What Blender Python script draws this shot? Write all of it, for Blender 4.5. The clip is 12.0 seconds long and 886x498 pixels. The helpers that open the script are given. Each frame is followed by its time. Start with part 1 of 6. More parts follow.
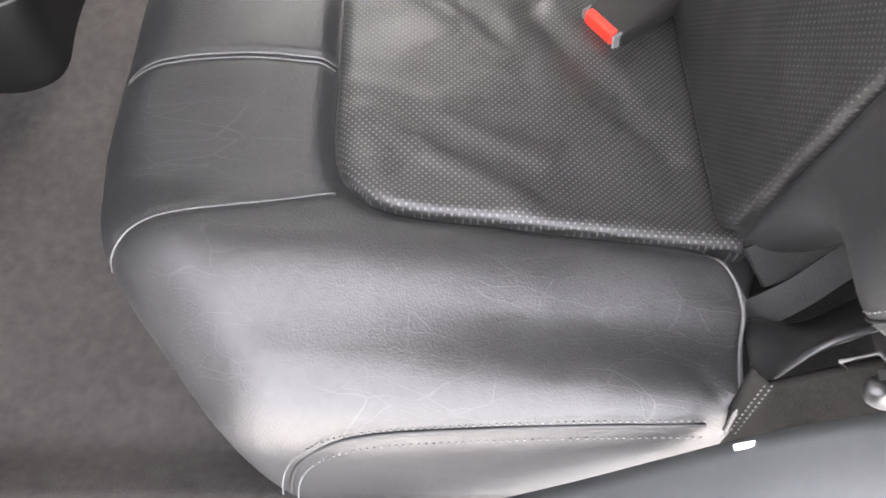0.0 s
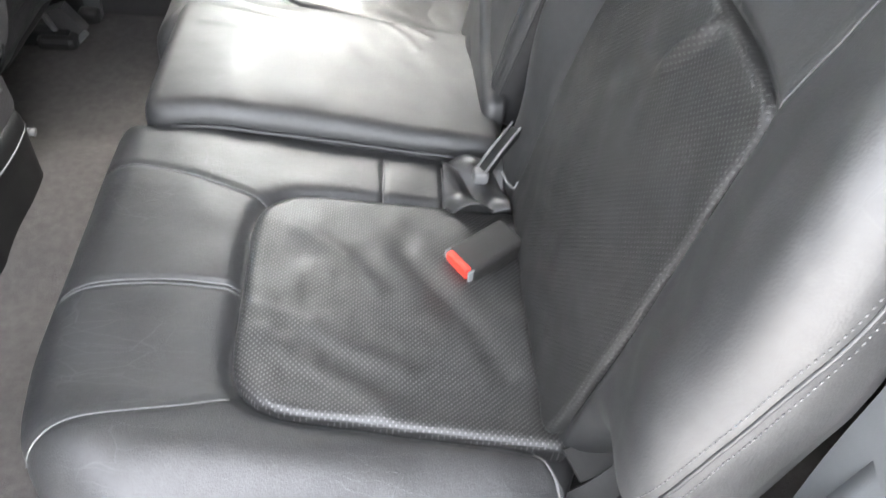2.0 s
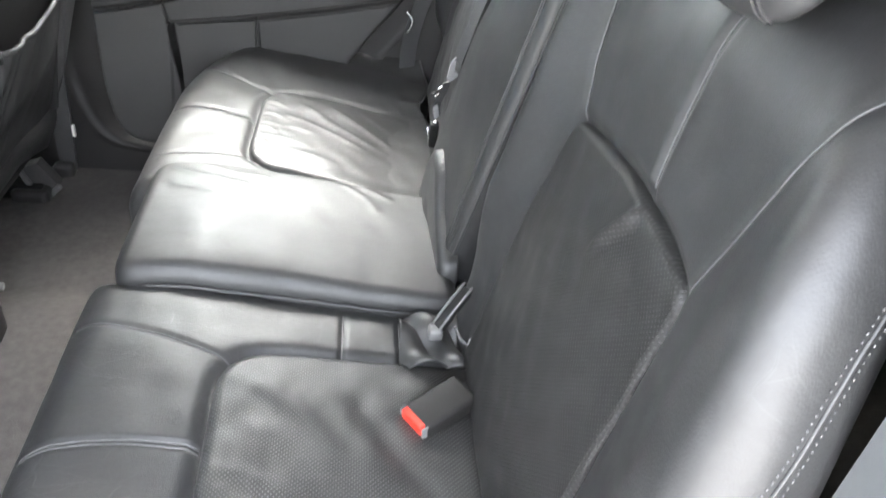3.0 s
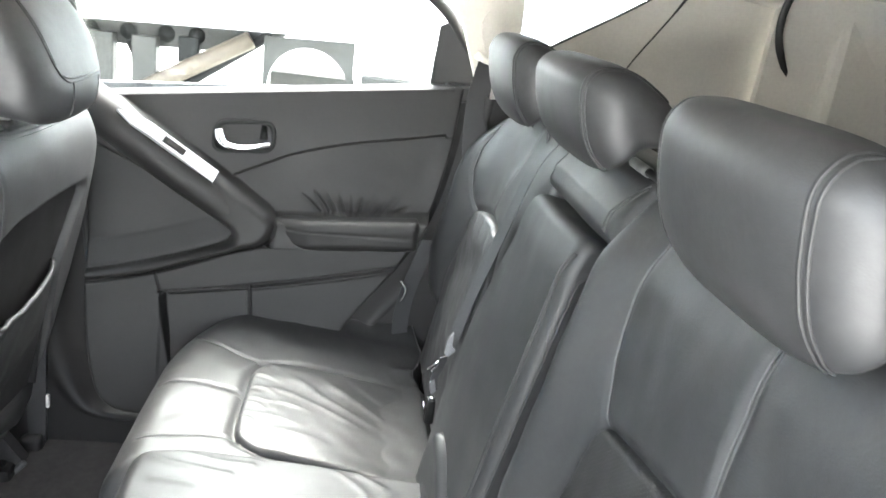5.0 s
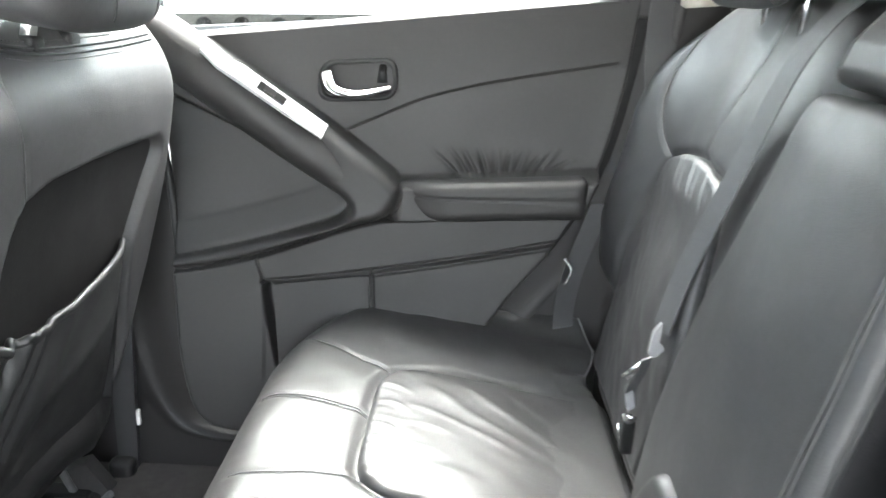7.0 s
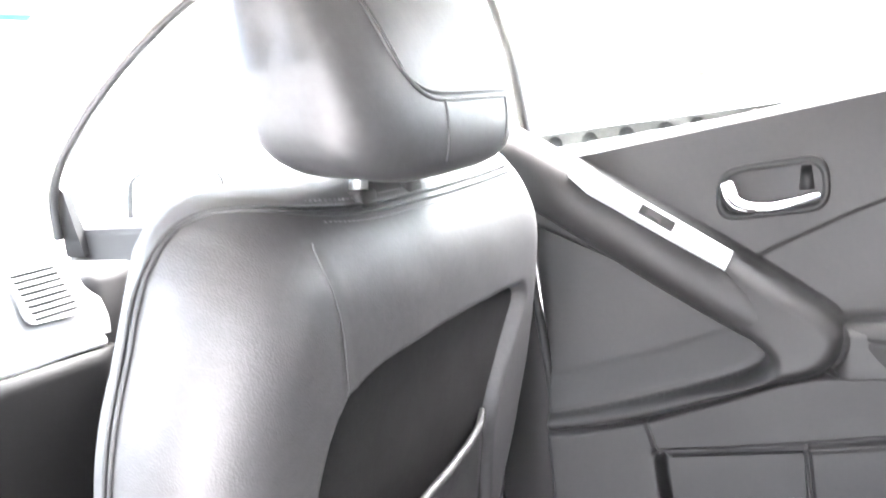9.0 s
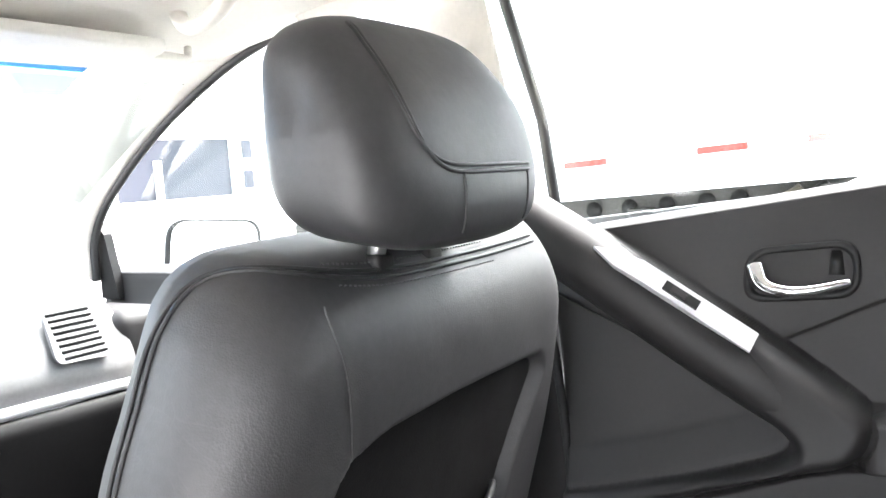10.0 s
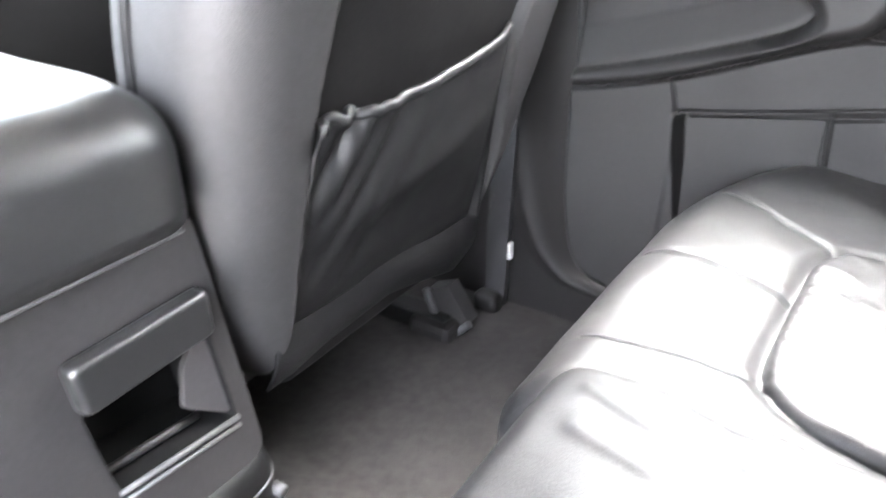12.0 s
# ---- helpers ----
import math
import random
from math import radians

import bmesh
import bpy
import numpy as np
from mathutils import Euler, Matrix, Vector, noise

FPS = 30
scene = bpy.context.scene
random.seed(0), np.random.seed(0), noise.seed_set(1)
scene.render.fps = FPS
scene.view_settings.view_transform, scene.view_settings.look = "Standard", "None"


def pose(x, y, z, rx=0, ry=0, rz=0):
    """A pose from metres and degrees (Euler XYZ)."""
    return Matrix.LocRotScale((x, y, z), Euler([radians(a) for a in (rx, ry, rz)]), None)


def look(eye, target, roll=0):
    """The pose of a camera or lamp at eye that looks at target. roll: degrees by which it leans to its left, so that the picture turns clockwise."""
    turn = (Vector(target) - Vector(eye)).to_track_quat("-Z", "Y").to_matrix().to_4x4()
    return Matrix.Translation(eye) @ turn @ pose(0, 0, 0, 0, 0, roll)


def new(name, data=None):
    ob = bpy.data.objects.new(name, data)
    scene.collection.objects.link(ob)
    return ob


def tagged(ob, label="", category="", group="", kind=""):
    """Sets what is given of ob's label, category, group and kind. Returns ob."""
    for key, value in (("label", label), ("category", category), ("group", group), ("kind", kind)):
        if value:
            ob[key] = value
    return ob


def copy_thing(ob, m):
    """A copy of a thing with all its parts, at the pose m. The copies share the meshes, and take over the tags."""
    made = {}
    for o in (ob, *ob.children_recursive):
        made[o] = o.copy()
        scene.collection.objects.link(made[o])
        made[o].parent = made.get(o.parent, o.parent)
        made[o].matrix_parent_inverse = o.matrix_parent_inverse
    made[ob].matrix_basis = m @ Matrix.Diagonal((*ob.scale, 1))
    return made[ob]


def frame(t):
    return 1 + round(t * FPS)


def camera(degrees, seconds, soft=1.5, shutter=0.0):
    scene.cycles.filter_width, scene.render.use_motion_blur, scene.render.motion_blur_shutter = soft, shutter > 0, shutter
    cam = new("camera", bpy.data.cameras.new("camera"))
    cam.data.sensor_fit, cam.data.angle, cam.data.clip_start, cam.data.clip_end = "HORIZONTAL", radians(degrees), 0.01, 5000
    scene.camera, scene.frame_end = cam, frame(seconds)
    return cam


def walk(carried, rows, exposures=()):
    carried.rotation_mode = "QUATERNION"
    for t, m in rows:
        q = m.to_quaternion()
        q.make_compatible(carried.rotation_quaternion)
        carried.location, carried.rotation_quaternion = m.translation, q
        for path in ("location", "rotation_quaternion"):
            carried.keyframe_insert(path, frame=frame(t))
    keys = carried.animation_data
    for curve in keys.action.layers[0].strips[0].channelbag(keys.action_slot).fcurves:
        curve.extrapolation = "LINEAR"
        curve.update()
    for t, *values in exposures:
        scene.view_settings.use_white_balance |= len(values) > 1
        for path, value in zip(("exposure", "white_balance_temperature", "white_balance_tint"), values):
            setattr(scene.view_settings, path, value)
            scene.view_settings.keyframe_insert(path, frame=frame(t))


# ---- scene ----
cam = camera(59.5, 12.0, soft=1.5, shutter=0.4)
PATH = [
    (0, (-0.251, -0.909, 0.826), (-0.253, 0.111, -0.895), 0.1),
    (0.5, (-0.241, -0.92, 0.847), (-0.17, 0.112, -0.865), 4.4),
    (1, (-0.231, -0.936, 0.88), (-0.099, 0.179, -0.775), 6.8),
    (1.5, (-0.214, -0.955, 0.922), (-0.065, 0.31, -0.62), 6.8),
    (2, (-0.207, -0.98, 0.961), (-0.024, 0.419, -0.456), 7.3),
    (2.5, (-0.201, -0.993, 0.989), (0.021, 0.515, -0.306), 8.4),
    (3, (-0.203, -1.0, 1.021), (0.057, 0.616, -0.128), 8.3),
    (3.5, (-0.212, -0.996, 1.049), (0.092, 0.692, 0.021), 9.4),
    (3.7, (-0.217, -0.995, 1.06), (0.107, 0.722, 0.087), 9.5),
    (5.3, (-0.249, -0.895, 1.058), (-0.005, 1.004, 0.479), 7.1),
    (5.5, (-0.259, -0.881, 1.044), (-0.052, 1.023, 0.469), 6.9),
    (6, (-0.255, -0.799, 0.995), (-0.125, 1.093, 0.361), 7.9),
    (6.5, (-0.26, -0.686, 0.934), (-0.163, 1.208, 0.298), 6.4),
    (6.7, (-0.265, -0.635, 0.911), (-0.214, 1.258, 0.266), 4.5),
    (8.3, (-0.317, -0.3, 0.825), (-0.902, 1.537, 0.294), -2.0),
    (8.5, (-0.324, -0.291, 0.827), (-1.066, 1.501, 0.338), -4.4),
    (9, (-0.329, -0.294, 0.872), (-1.31, 1.413, 0.523), -6.9),
    (9.5, (-0.323, -0.295, 0.886), (-1.37, 1.39, 0.635), -4.5),
    (10, (-0.31, -0.286, 0.881), (-1.374, 1.396, 0.685), -4.1),
    (10.5, (-0.311, -0.275, 0.828), (-1.352, 1.383, 0.421), -4.5),
    (10.8, (-0.334, -0.26, 0.796), (-1.301, 1.39, 0.211), -5.8),
    (11, (-0.305, -0.268, 0.769), (-1.271, 1.362, 0.129), -4.4),
    (11.2, (-0.3, -0.271, 0.756), (-1.217, 1.355, 0.04), -3.2),
    (11.5, (-0.301, -0.283, 0.739), (-1.178, 1.323, -0.068), -1.7),
    (12, (-0.317, -0.329, 0.719), (-1.274, 1.149, -0.23), -0.4),
]
walk(cam, [(t, look(eye, target, roll)) for t, eye, target, roll in PATH], [(0.0, 5.1, 6950, 15), (1.0, 5.1, 6850, 13), (2.0, 5.4, 6650, 10), (3.5, 5.4, 6520, 9), (5.5, 5.4, 6500, 6), (6.5, 5.5, 6500, 5), (8.5, 6.45, 6500, 16), (9.0, 6.6, 6500, 15), (9.5, 5.65, 6500, 14), (10.0, 4.9, 6500, 12), (10.5, 4.1, 6500, 11), (10.8, 4.5, 6480, 12), (11.0, 5.3, 6450, 13), (11.5, 5.95, 6450, 13), (12.0, 6.2, 6450, 14)])

# ---------------------------------------------------------------- light
world = bpy.data.worlds.new("sky")
scene.world = world
world.use_nodes = True
wn = world.node_tree
sky = wn.nodes.new("ShaderNodeTexSky")
sky.sky_type = "NISHITA"
sky.sun_disc = False
sky.sun_elevation = radians(57)
sky.sun_rotation = radians(4)
sky.air_density, sky.dust_density, sky.ozone_density = 1.0, 4.0, 1.0
wn.nodes["Background"].inputs["Strength"].default_value = 0.15
haze = wn.nodes.new("ShaderNodeHueSaturation")
haze.inputs["Saturation"].default_value = 0.28
wn.links.new(sky.outputs["Color"], haze.inputs["Color"])
wn.links.new(haze.outputs["Color"], wn.nodes["Background"].inputs["Color"])
sun_data = bpy.data.lights.new("sun", "SUN")
sun_data.energy, sun_data.angle, sun_data.color = 0.22, radians(45), (1.0, 0.98, 0.95)
sun = new("sun", sun_data)
sun.matrix_world = look((0.43, 6.1, 9.4), (0, 0, 0))

# ---------------------------------------------------------------- materials


def node(nt, kind, **values):
    n = nt.nodes.new(kind)
    for key, value in values.items():
        n.inputs[key].default_value = value
    return n


def base_material(name, colour, rough, metal=0.0, spec=0.5):
    m = bpy.data.materials.new(name)
    m.use_nodes = True
    nt = m.node_tree
    p = nt.nodes["Principled BSDF"]
    p.inputs["Base Color"].default_value = (*colour, 1)
    p.inputs["Roughness"].default_value = rough
    p.inputs["Metallic"].default_value = metal
    p.inputs["Specular IOR Level"].default_value = spec
    co = nt.nodes.new("ShaderNodeTexCoord")
    return m, nt, p, co.outputs["Object"]


def mottled(nt, p, co, colour, amount, scale, rough=None, spread=0.1):
    """Two scales of tone over a base colour, and of roughness."""
    n1 = node(nt, "ShaderNodeTexNoise", Scale=scale, Detail=6.0, Roughness=0.6)
    n2 = node(nt, "ShaderNodeTexNoise", Scale=scale * 14, Detail=3.0)
    for n in (n1, n2):
        nt.links.new(co, n.inputs["Vector"])
    add = nt.nodes.new("ShaderNodeMath")
    add.operation = "ADD"
    nt.links.new(n1.outputs["Fac"], add.inputs[0])
    nt.links.new(n2.outputs["Fac"], add.inputs[1])
    ramp = nt.nodes.new("ShaderNodeMapRange")
    ramp.inputs["From Min"].default_value, ramp.inputs["From Max"].default_value = 0.65, 1.35
    nt.links.new(add.outputs[0], ramp.inputs["Value"])
    mix = nt.nodes.new("ShaderNodeMix")
    mix.data_type = "RGBA"
    mix.inputs["A"].default_value = (*[c * (1 - amount) for c in colour], 1)
    mix.inputs["B"].default_value = (*[min(1, c * (1 + amount)) for c in colour], 1)
    nt.links.new(ramp.outputs["Result"], mix.inputs["Factor"])
    nt.links.new(mix.outputs["Result"], p.inputs["Base Color"])
    if rough is not None:
        rr = nt.nodes.new("ShaderNodeMapRange")
        rr.inputs["To Min"].default_value, rr.inputs["To Max"].default_value = rough - spread, rough + spread
        rr.inputs["From Min"].default_value, rr.inputs["From Max"].default_value = 0.3, 0.7
        nt.links.new(n1.outputs["Fac"], rr.inputs["Value"])
        nt.links.new(rr.outputs["Result"], p.inputs["Roughness"])
    return mix


def bumped(nt, p, height, strength, distance, before=None):
    b = nt.nodes.new("ShaderNodeBump")
    b.inputs["Strength"].default_value, b.inputs["Distance"].default_value = strength, distance
    nt.links.new(height, b.inputs["Height"])
    if before is not None:
        nt.links.new(before.outputs["Normal"], b.inputs["Normal"])
    nt.links.new(b.outputs["Normal"], p.inputs["Normal"])
    return b


def plain(name, colour, rough, metal=0.0, amount=0.12, scale=12.0, grain=0.0, grain_scale=900.0, spread=0.06, spec=0.5):
    m, nt, p, co = base_material(name, colour, rough, metal, spec)
    mottled(nt, p, co, colour, amount, scale, rough, spread)
    if grain:
        v = node(nt, "ShaderNodeTexNoise", Scale=grain_scale, Detail=3.0)
        nt.links.new(co, v.inputs["Vector"])
        bumped(nt, p, v.outputs["Fac"], grain, 0.001)
    return m


def leather_material(name, colour=(0.021, 0.021, 0.0215), rough=0.43, axes="", creases=0.12, spec=0.62, grain=0.22):
    """Grained black leather, finely creased; axes: the two object axes along which it is perforated."""
    m, nt, p, co = base_material(name, colour, rough, spec=spec)
    mix = mottled(nt, p, co, colour, 0.25, 9.0, rough, 0.06)
    cells = node(nt, "ShaderNodeTexVoronoi", Scale=560.0)
    nt.links.new(co, cells.inputs["Vector"])
    b = bumped(nt, p, cells.outputs["Distance"], grain, 0.0006)
    bend = node(nt, "ShaderNodeTexNoise", Scale=16.0, Detail=2.0)
    nt.links.new(co, bend.inputs["Vector"])
    bent = nt.nodes.new("ShaderNodeMix")
    bent.data_type = "VECTOR"
    bent.inputs["Factor"].default_value = 0.030
    nt.links.new(co, bent.inputs["A"])
    nt.links.new(bend.outputs["Color"], bent.inputs["B"])
    webs = []
    for turn, scale, stretch in ((0.75, 9.0, 3.6), (1.25, 14.0, 3.0)):
        turned = nt.nodes.new("ShaderNodeMapping")
        turned.inputs["Rotation"].default_value = (0.15, 0.1, turn)
        turned.inputs["Scale"].default_value = (scale, scale * stretch, scale)
        nt.links.new(bent.outputs["Result"], turned.inputs["Vector"])
        web = node(nt, "ShaderNodeTexVoronoi", Scale=1.0)
        web.feature = "DISTANCE_TO_EDGE"
        nt.links.new(turned.outputs["Vector"], web.inputs["Vector"])
        webs.append(web)
    least_of = nt.nodes.new("ShaderNodeMath")
    least_of.operation = "MINIMUM"
    nt.links.new(webs[0].outputs["Distance"], least_of.inputs[0])
    nt.links.new(webs[1].outputs["Distance"], least_of.inputs[1])
    thin = nt.nodes.new("ShaderNodeMapRange")
    thin.inputs["From Max"].default_value = 0.013
    thin.inputs["To Min"].default_value, thin.inputs["To Max"].default_value = 1.0, 0.0
    nt.links.new(least_of.outputs[0], thin.inputs["Value"])
    patch = node(nt, "ShaderNodeTexNoise", Scale=11.0, Detail=4.0)
    nt.links.new(co, patch.inputs["Vector"])
    where = nt.nodes.new("ShaderNodeMapRange")
    where.inputs["From Min"].default_value, where.inputs["From Max"].default_value = 0.42, 0.66
    where.inputs["To Max"].default_value = creases
    nt.links.new(patch.outputs["Fac"], where.inputs["Value"])
    b2 = bumped(nt, p, thin.outputs["Result"], 0.3, 0.0004, b)
    nt.links.new(where.outputs["Result"], b2.inputs["Strength"])
    worn = nt.nodes.new("ShaderNodeMath")
    worn.operation = "MULTIPLY"
    nt.links.new(thin.outputs["Result"], worn.inputs[0])
    nt.links.new(where.outputs["Result"], worn.inputs[1])
    scuffed = nt.nodes.new("ShaderNodeMix")
    scuffed.data_type = "RGBA"
    scuffed.inputs["B"].default_value = (*[4 * c for c in colour], 1)
    nt.links.new(worn.outputs[0], scuffed.inputs["Factor"])
    nt.links.new(mix.outputs["Result"], scuffed.inputs["A"])
    nt.links.new(scuffed.outputs["Result"], p.inputs["Base Color"])
    mix = scuffed
    soft = node(nt, "ShaderNodeTexNoise", Scale=38.0, Detail=2.0)
    nt.links.new(co, soft.inputs["Vector"])
    b3 = bumped(nt, p, soft.outputs["Fac"], 0.07, 0.004, b2)
    if axes:
        sep = nt.nodes.new("ShaderNodeSeparateXYZ")
        nt.links.new(co, sep.inputs[0])
        pitch = 0.0058

        def lattice(shift):
            squares = []
            for axis in axes:
                a = nt.nodes.new("ShaderNodeMath")
                a.operation = "MULTIPLY_ADD"
                a.inputs[1].default_value, a.inputs[2].default_value = 1 / pitch, 100 + shift
                nt.links.new(sep.outputs[axis], a.inputs[0])
                f = nt.nodes.new("ShaderNodeMath")
                f.operation = "FRACT"
                nt.links.new(a.outputs[0], f.inputs[0])
                s = nt.nodes.new("ShaderNodeMath")
                s.operation = "SUBTRACT"
                s.inputs[1].default_value = 0.5
                nt.links.new(f.outputs[0], s.inputs[0])
                q = nt.nodes.new("ShaderNodeMath")
                q.operation = "MULTIPLY"
                nt.links.new(s.outputs[0], q.inputs[0])
                nt.links.new(s.outputs[0], q.inputs[1])
                squares.append(q)
            t = nt.nodes.new("ShaderNodeMath")
            nt.links.new(squares[0].outputs[0], t.inputs[0])
            nt.links.new(squares[1].outputs[0], t.inputs[1])
            return t
        low = nt.nodes.new("ShaderNodeMath")
        low.operation = "MINIMUM"
        nt.links.new(lattice(0).outputs[0], low.inputs[0])
        nt.links.new(lattice(0.5).outputs[0], low.inputs[1])
        dot = nt.nodes.new("ShaderNodeMapRange")
        dot.inputs["From Min"].default_value, dot.inputs["From Max"].default_value = 0.012, 0.035
        dot.inputs["To Min"].default_value, dot.inputs["To Max"].default_value = 1.0, 0.0
        nt.links.new(low.outputs[0], dot.inputs["Value"])
        spots = nt.nodes.new("ShaderNodeMix")
        spots.data_type = "RGBA"
        # fainter dots on the upright copy, dimmed as in shade
        spots.inputs["B"].default_value = (*[(5 if axes == "XY" else 3) * c for c in colour], 1)
        nt.links.new(mix.outputs["Result"], spots.inputs["A"])
        nt.links.new(dot.outputs["Result"], spots.inputs["Factor"])
        nt.links.new(spots.outputs["Result"], p.inputs["Base Color"])
        b4 = bumped(nt, p, dot.outputs["Result"], 0.4, 0.001, b3)
        b4.invert = True
    return m


def glass_material(name, tint=(1, 1, 1)):
    m = bpy.data.materials.new(name)
    m.use_nodes = True
    nt = m.node_tree
    out = nt.nodes["Material Output"]
    nt.nodes.remove(nt.nodes["Principled BSDF"])
    clear = nt.nodes.new("ShaderNodeBsdfTransparent")
    clear.inputs["Color"].default_value = (*tint, 1)
    gloss = node(nt, "ShaderNodeBsdfGlossy", Roughness=0.02)
    facing = node(nt, "ShaderNodeLayerWeight", Blend=0.5)
    steep = nt.nodes.new("ShaderNodeMath")
    steep.operation = "POWER"
    steep.inputs[1].default_value = 5.0
    nt.links.new(facing.outputs["Facing"], steep.inputs[0])
    fres = nt.nodes.new("ShaderNodeMath")
    fres.operation = "MULTIPLY_ADD"
    fres.inputs[1].default_value, fres.inputs[2].default_value = 0.9, 0.04
    nt.links.new(steep.outputs[0], fres.inputs[0])
    mix = nt.nodes.new("ShaderNodeMixShader")
    nt.links.new(fres.outputs[0], mix.inputs[0])
    nt.links.new(clear.outputs[0], mix.inputs[1])
    nt.links.new(gloss.outputs[0], mix.inputs[2])
    nt.links.new(mix.outputs[0], out.inputs["Surface"])
    return m


LEATHER = leather_material("black_leather", (0.017, 0.017, 0.0174), 0.51, spec=0.56)
PADDED = leather_material("soft_headrest_leather", (0.022, 0.022, 0.0225), 0.50, "", 0.03, 0.6, 0.10)
CREASED = leather_material("creased_black_leather", (0.022, 0.022, 0.0225), 0.46, creases=0.36, spec=0.58, grain=0.30)
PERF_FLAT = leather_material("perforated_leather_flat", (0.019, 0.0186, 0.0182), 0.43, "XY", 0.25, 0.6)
# same leather made darker for the backrest, its shade put into the colour
PERF_BACK = leather_material("perforated_leather_upright_shaded", (0.0125, 0.0122, 0.0120), 0.52, "YZ", 0.25, 0.34)
BACK_VINYL = leather_material("seat_back_leather", (0.026, 0.0252, 0.0254), 0.60, "", 0.08, 0.80)
INSET_VINYL = leather_material("dark_seat_back_panel", (0.0080, 0.0077, 0.0075), 0.57, "", 0.08, 0.24)
WEB_GREY = plain("grey_belt_webbing", (0.030, 0.031, 0.033), 0.55, grain=0.5, grain_scale=800.0)
PALE_PLASTIC = plain("pale_grey_plastic", (0.15, 0.15, 0.155), 0.4)
STRAP = plain("strap_weave", (0.022, 0.0216, 0.021), 0.62, grain=0.5, grain_scale=1300.0, amount=0.25, spec=0.35)
LID = plain("glossy_lid_vinyl", (0.022, 0.022, 0.022), 0.34, amount=0.15, spread=0.015, spec=1.0, grain=0.2, grain_scale=800.0)
# dull near-black that stands in for shade on the flap and in the gap
GAP_SHADE = plain("gap_shade_black", (0.012, 0.0115, 0.011), 0.95, grain=0.8, grain_scale=500.0, amount=0.3, spec=0.05)
# dash pad colour raised to stand in for light from the windscreen
DASH_LIT = plain("brightened_dash_pad", (0.16, 0.16, 0.16), 0.45, grain=0.3, grain_scale=700.0, spec=0.8)
VINYL = plain("black_vinyl", (0.018, 0.018, 0.0185), 0.42, spec=0.6, grain=0.25, grain_scale=700.0, amount=0.2)
TRIM = plain("charcoal_trim", (0.0128, 0.0119, 0.0117), 0.56, grain=0.35, grain_scale=1100.0, amount=0.15, spec=0.36)
CONSOLE_TRIM = plain("console_trim", (0.036, 0.0345, 0.0345), 0.42, grain=0.35, grain_scale=1100.0, amount=0.2, spec=0.6)
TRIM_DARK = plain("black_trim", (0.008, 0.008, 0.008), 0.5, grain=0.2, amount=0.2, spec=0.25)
CLOTH = plain("pocket_cloth", (0.012, 0.012, 0.0122), 0.42, spec=0.45, grain=0.4, grain_scale=1500.0, amount=0.2)
CARPET = plain("grey_carpet", (0.047, 0.0435, 0.0420), 0.95, grain=1.0, grain_scale=420.0, amount=0.3, scale=5.0, spec=0.2)
WEB = plain("belt_webbing", (0.030, 0.030, 0.031), 0.55, grain=0.5, grain_scale=800.0)
THREAD = plain("grey_thread", (0.07, 0.07, 0.07), 0.6)
PIPING = plain("worn_piping", (0.10, 0.10, 0.10), 0.45, amount=0.4, scale=40.0)
RED = plain("red_plastic", (0.62, 0.04, 0.025), 0.35)
SILVER = plain("silver_plastic", (0.62, 0.62, 0.63), 0.35, metal=0.25, amount=0.06)
CHROME = plain("chrome", (0.8, 0.8, 0.8), 0.08, metal=1.0, amount=0.04, spread=0.03)
STEEL = plain("zinc_steel", (0.5, 0.5, 0.48), 0.35, metal=1.0)
HEADLINER = plain("beige_headliner", (0.62, 0.59, 0.54), 0.9, grain=0.5, grain_scale=600.0, amount=0.05)
PILLAR = plain("beige_trim", (0.6, 0.57, 0.51), 0.6, grain=0.3, amount=0.06)
BLACK_RUBBER = plain("black_rubber", (0.012, 0.012, 0.012), 0.6)
WHITE_PAINT = plain("white_paint", (0.8, 0.8, 0.79), 0.4, amount=0.06, scale=2.0)
WHITE_PLASTIC = plain("white_plastic", (0.75, 0.74, 0.72), 0.4)
CONCRETE = plain("pale_concrete", (0.56, 0.55, 0.53), 0.85, grain=0.6, grain_scale=60.0, amount=0.25, scale=0.8)
CHASSIS = plain("weathered_chassis_paint", (0.030, 0.028, 0.025), 0.6, amount=0.45, scale=5.0)
RUSTY = plain("tan_painted_steel", (0.10, 0.080, 0.060), 0.6, amount=0.4, scale=4.0)
TEAL = plain("teal_sheet", (0.03, 0.22, 0.22), 0.5)
BLUE = plain("blue_paint", (0.003, 0.007, 0.018), 0.5)
REFLECTOR = plain("red_reflector_tape", (0.34, 0.02, 0.012), 0.3)
BODY = plain("car_paint", (0.3, 0.3, 0.31), 0.3, metal=0.3)
BODY_TRIM = plain("grey_sill_plastic", (0.055, 0.058, 0.061), 0.5, grain=0.15, amount=0.08)
PALE_TRIM = plain("mid_grey_trim", (0.05, 0.047, 0.047), 0.5, grain=0.3)
SILVER_GREY = plain("grey_plastic", (0.10, 0.10, 0.10), 0.45)
GLASS = glass_material("clear_glass", (0.82, 0.85, 0.845))
SHADE_GLASS = glass_material("blue_band_glass", (0.3, 0.6, 0.9))
MIRROR = plain("mirror_silver", (0.9, 0.9, 0.9), 0.02, metal=1.0, amount=0.0, spread=0.0)

# ---------------------------------------------------------------- building helpers


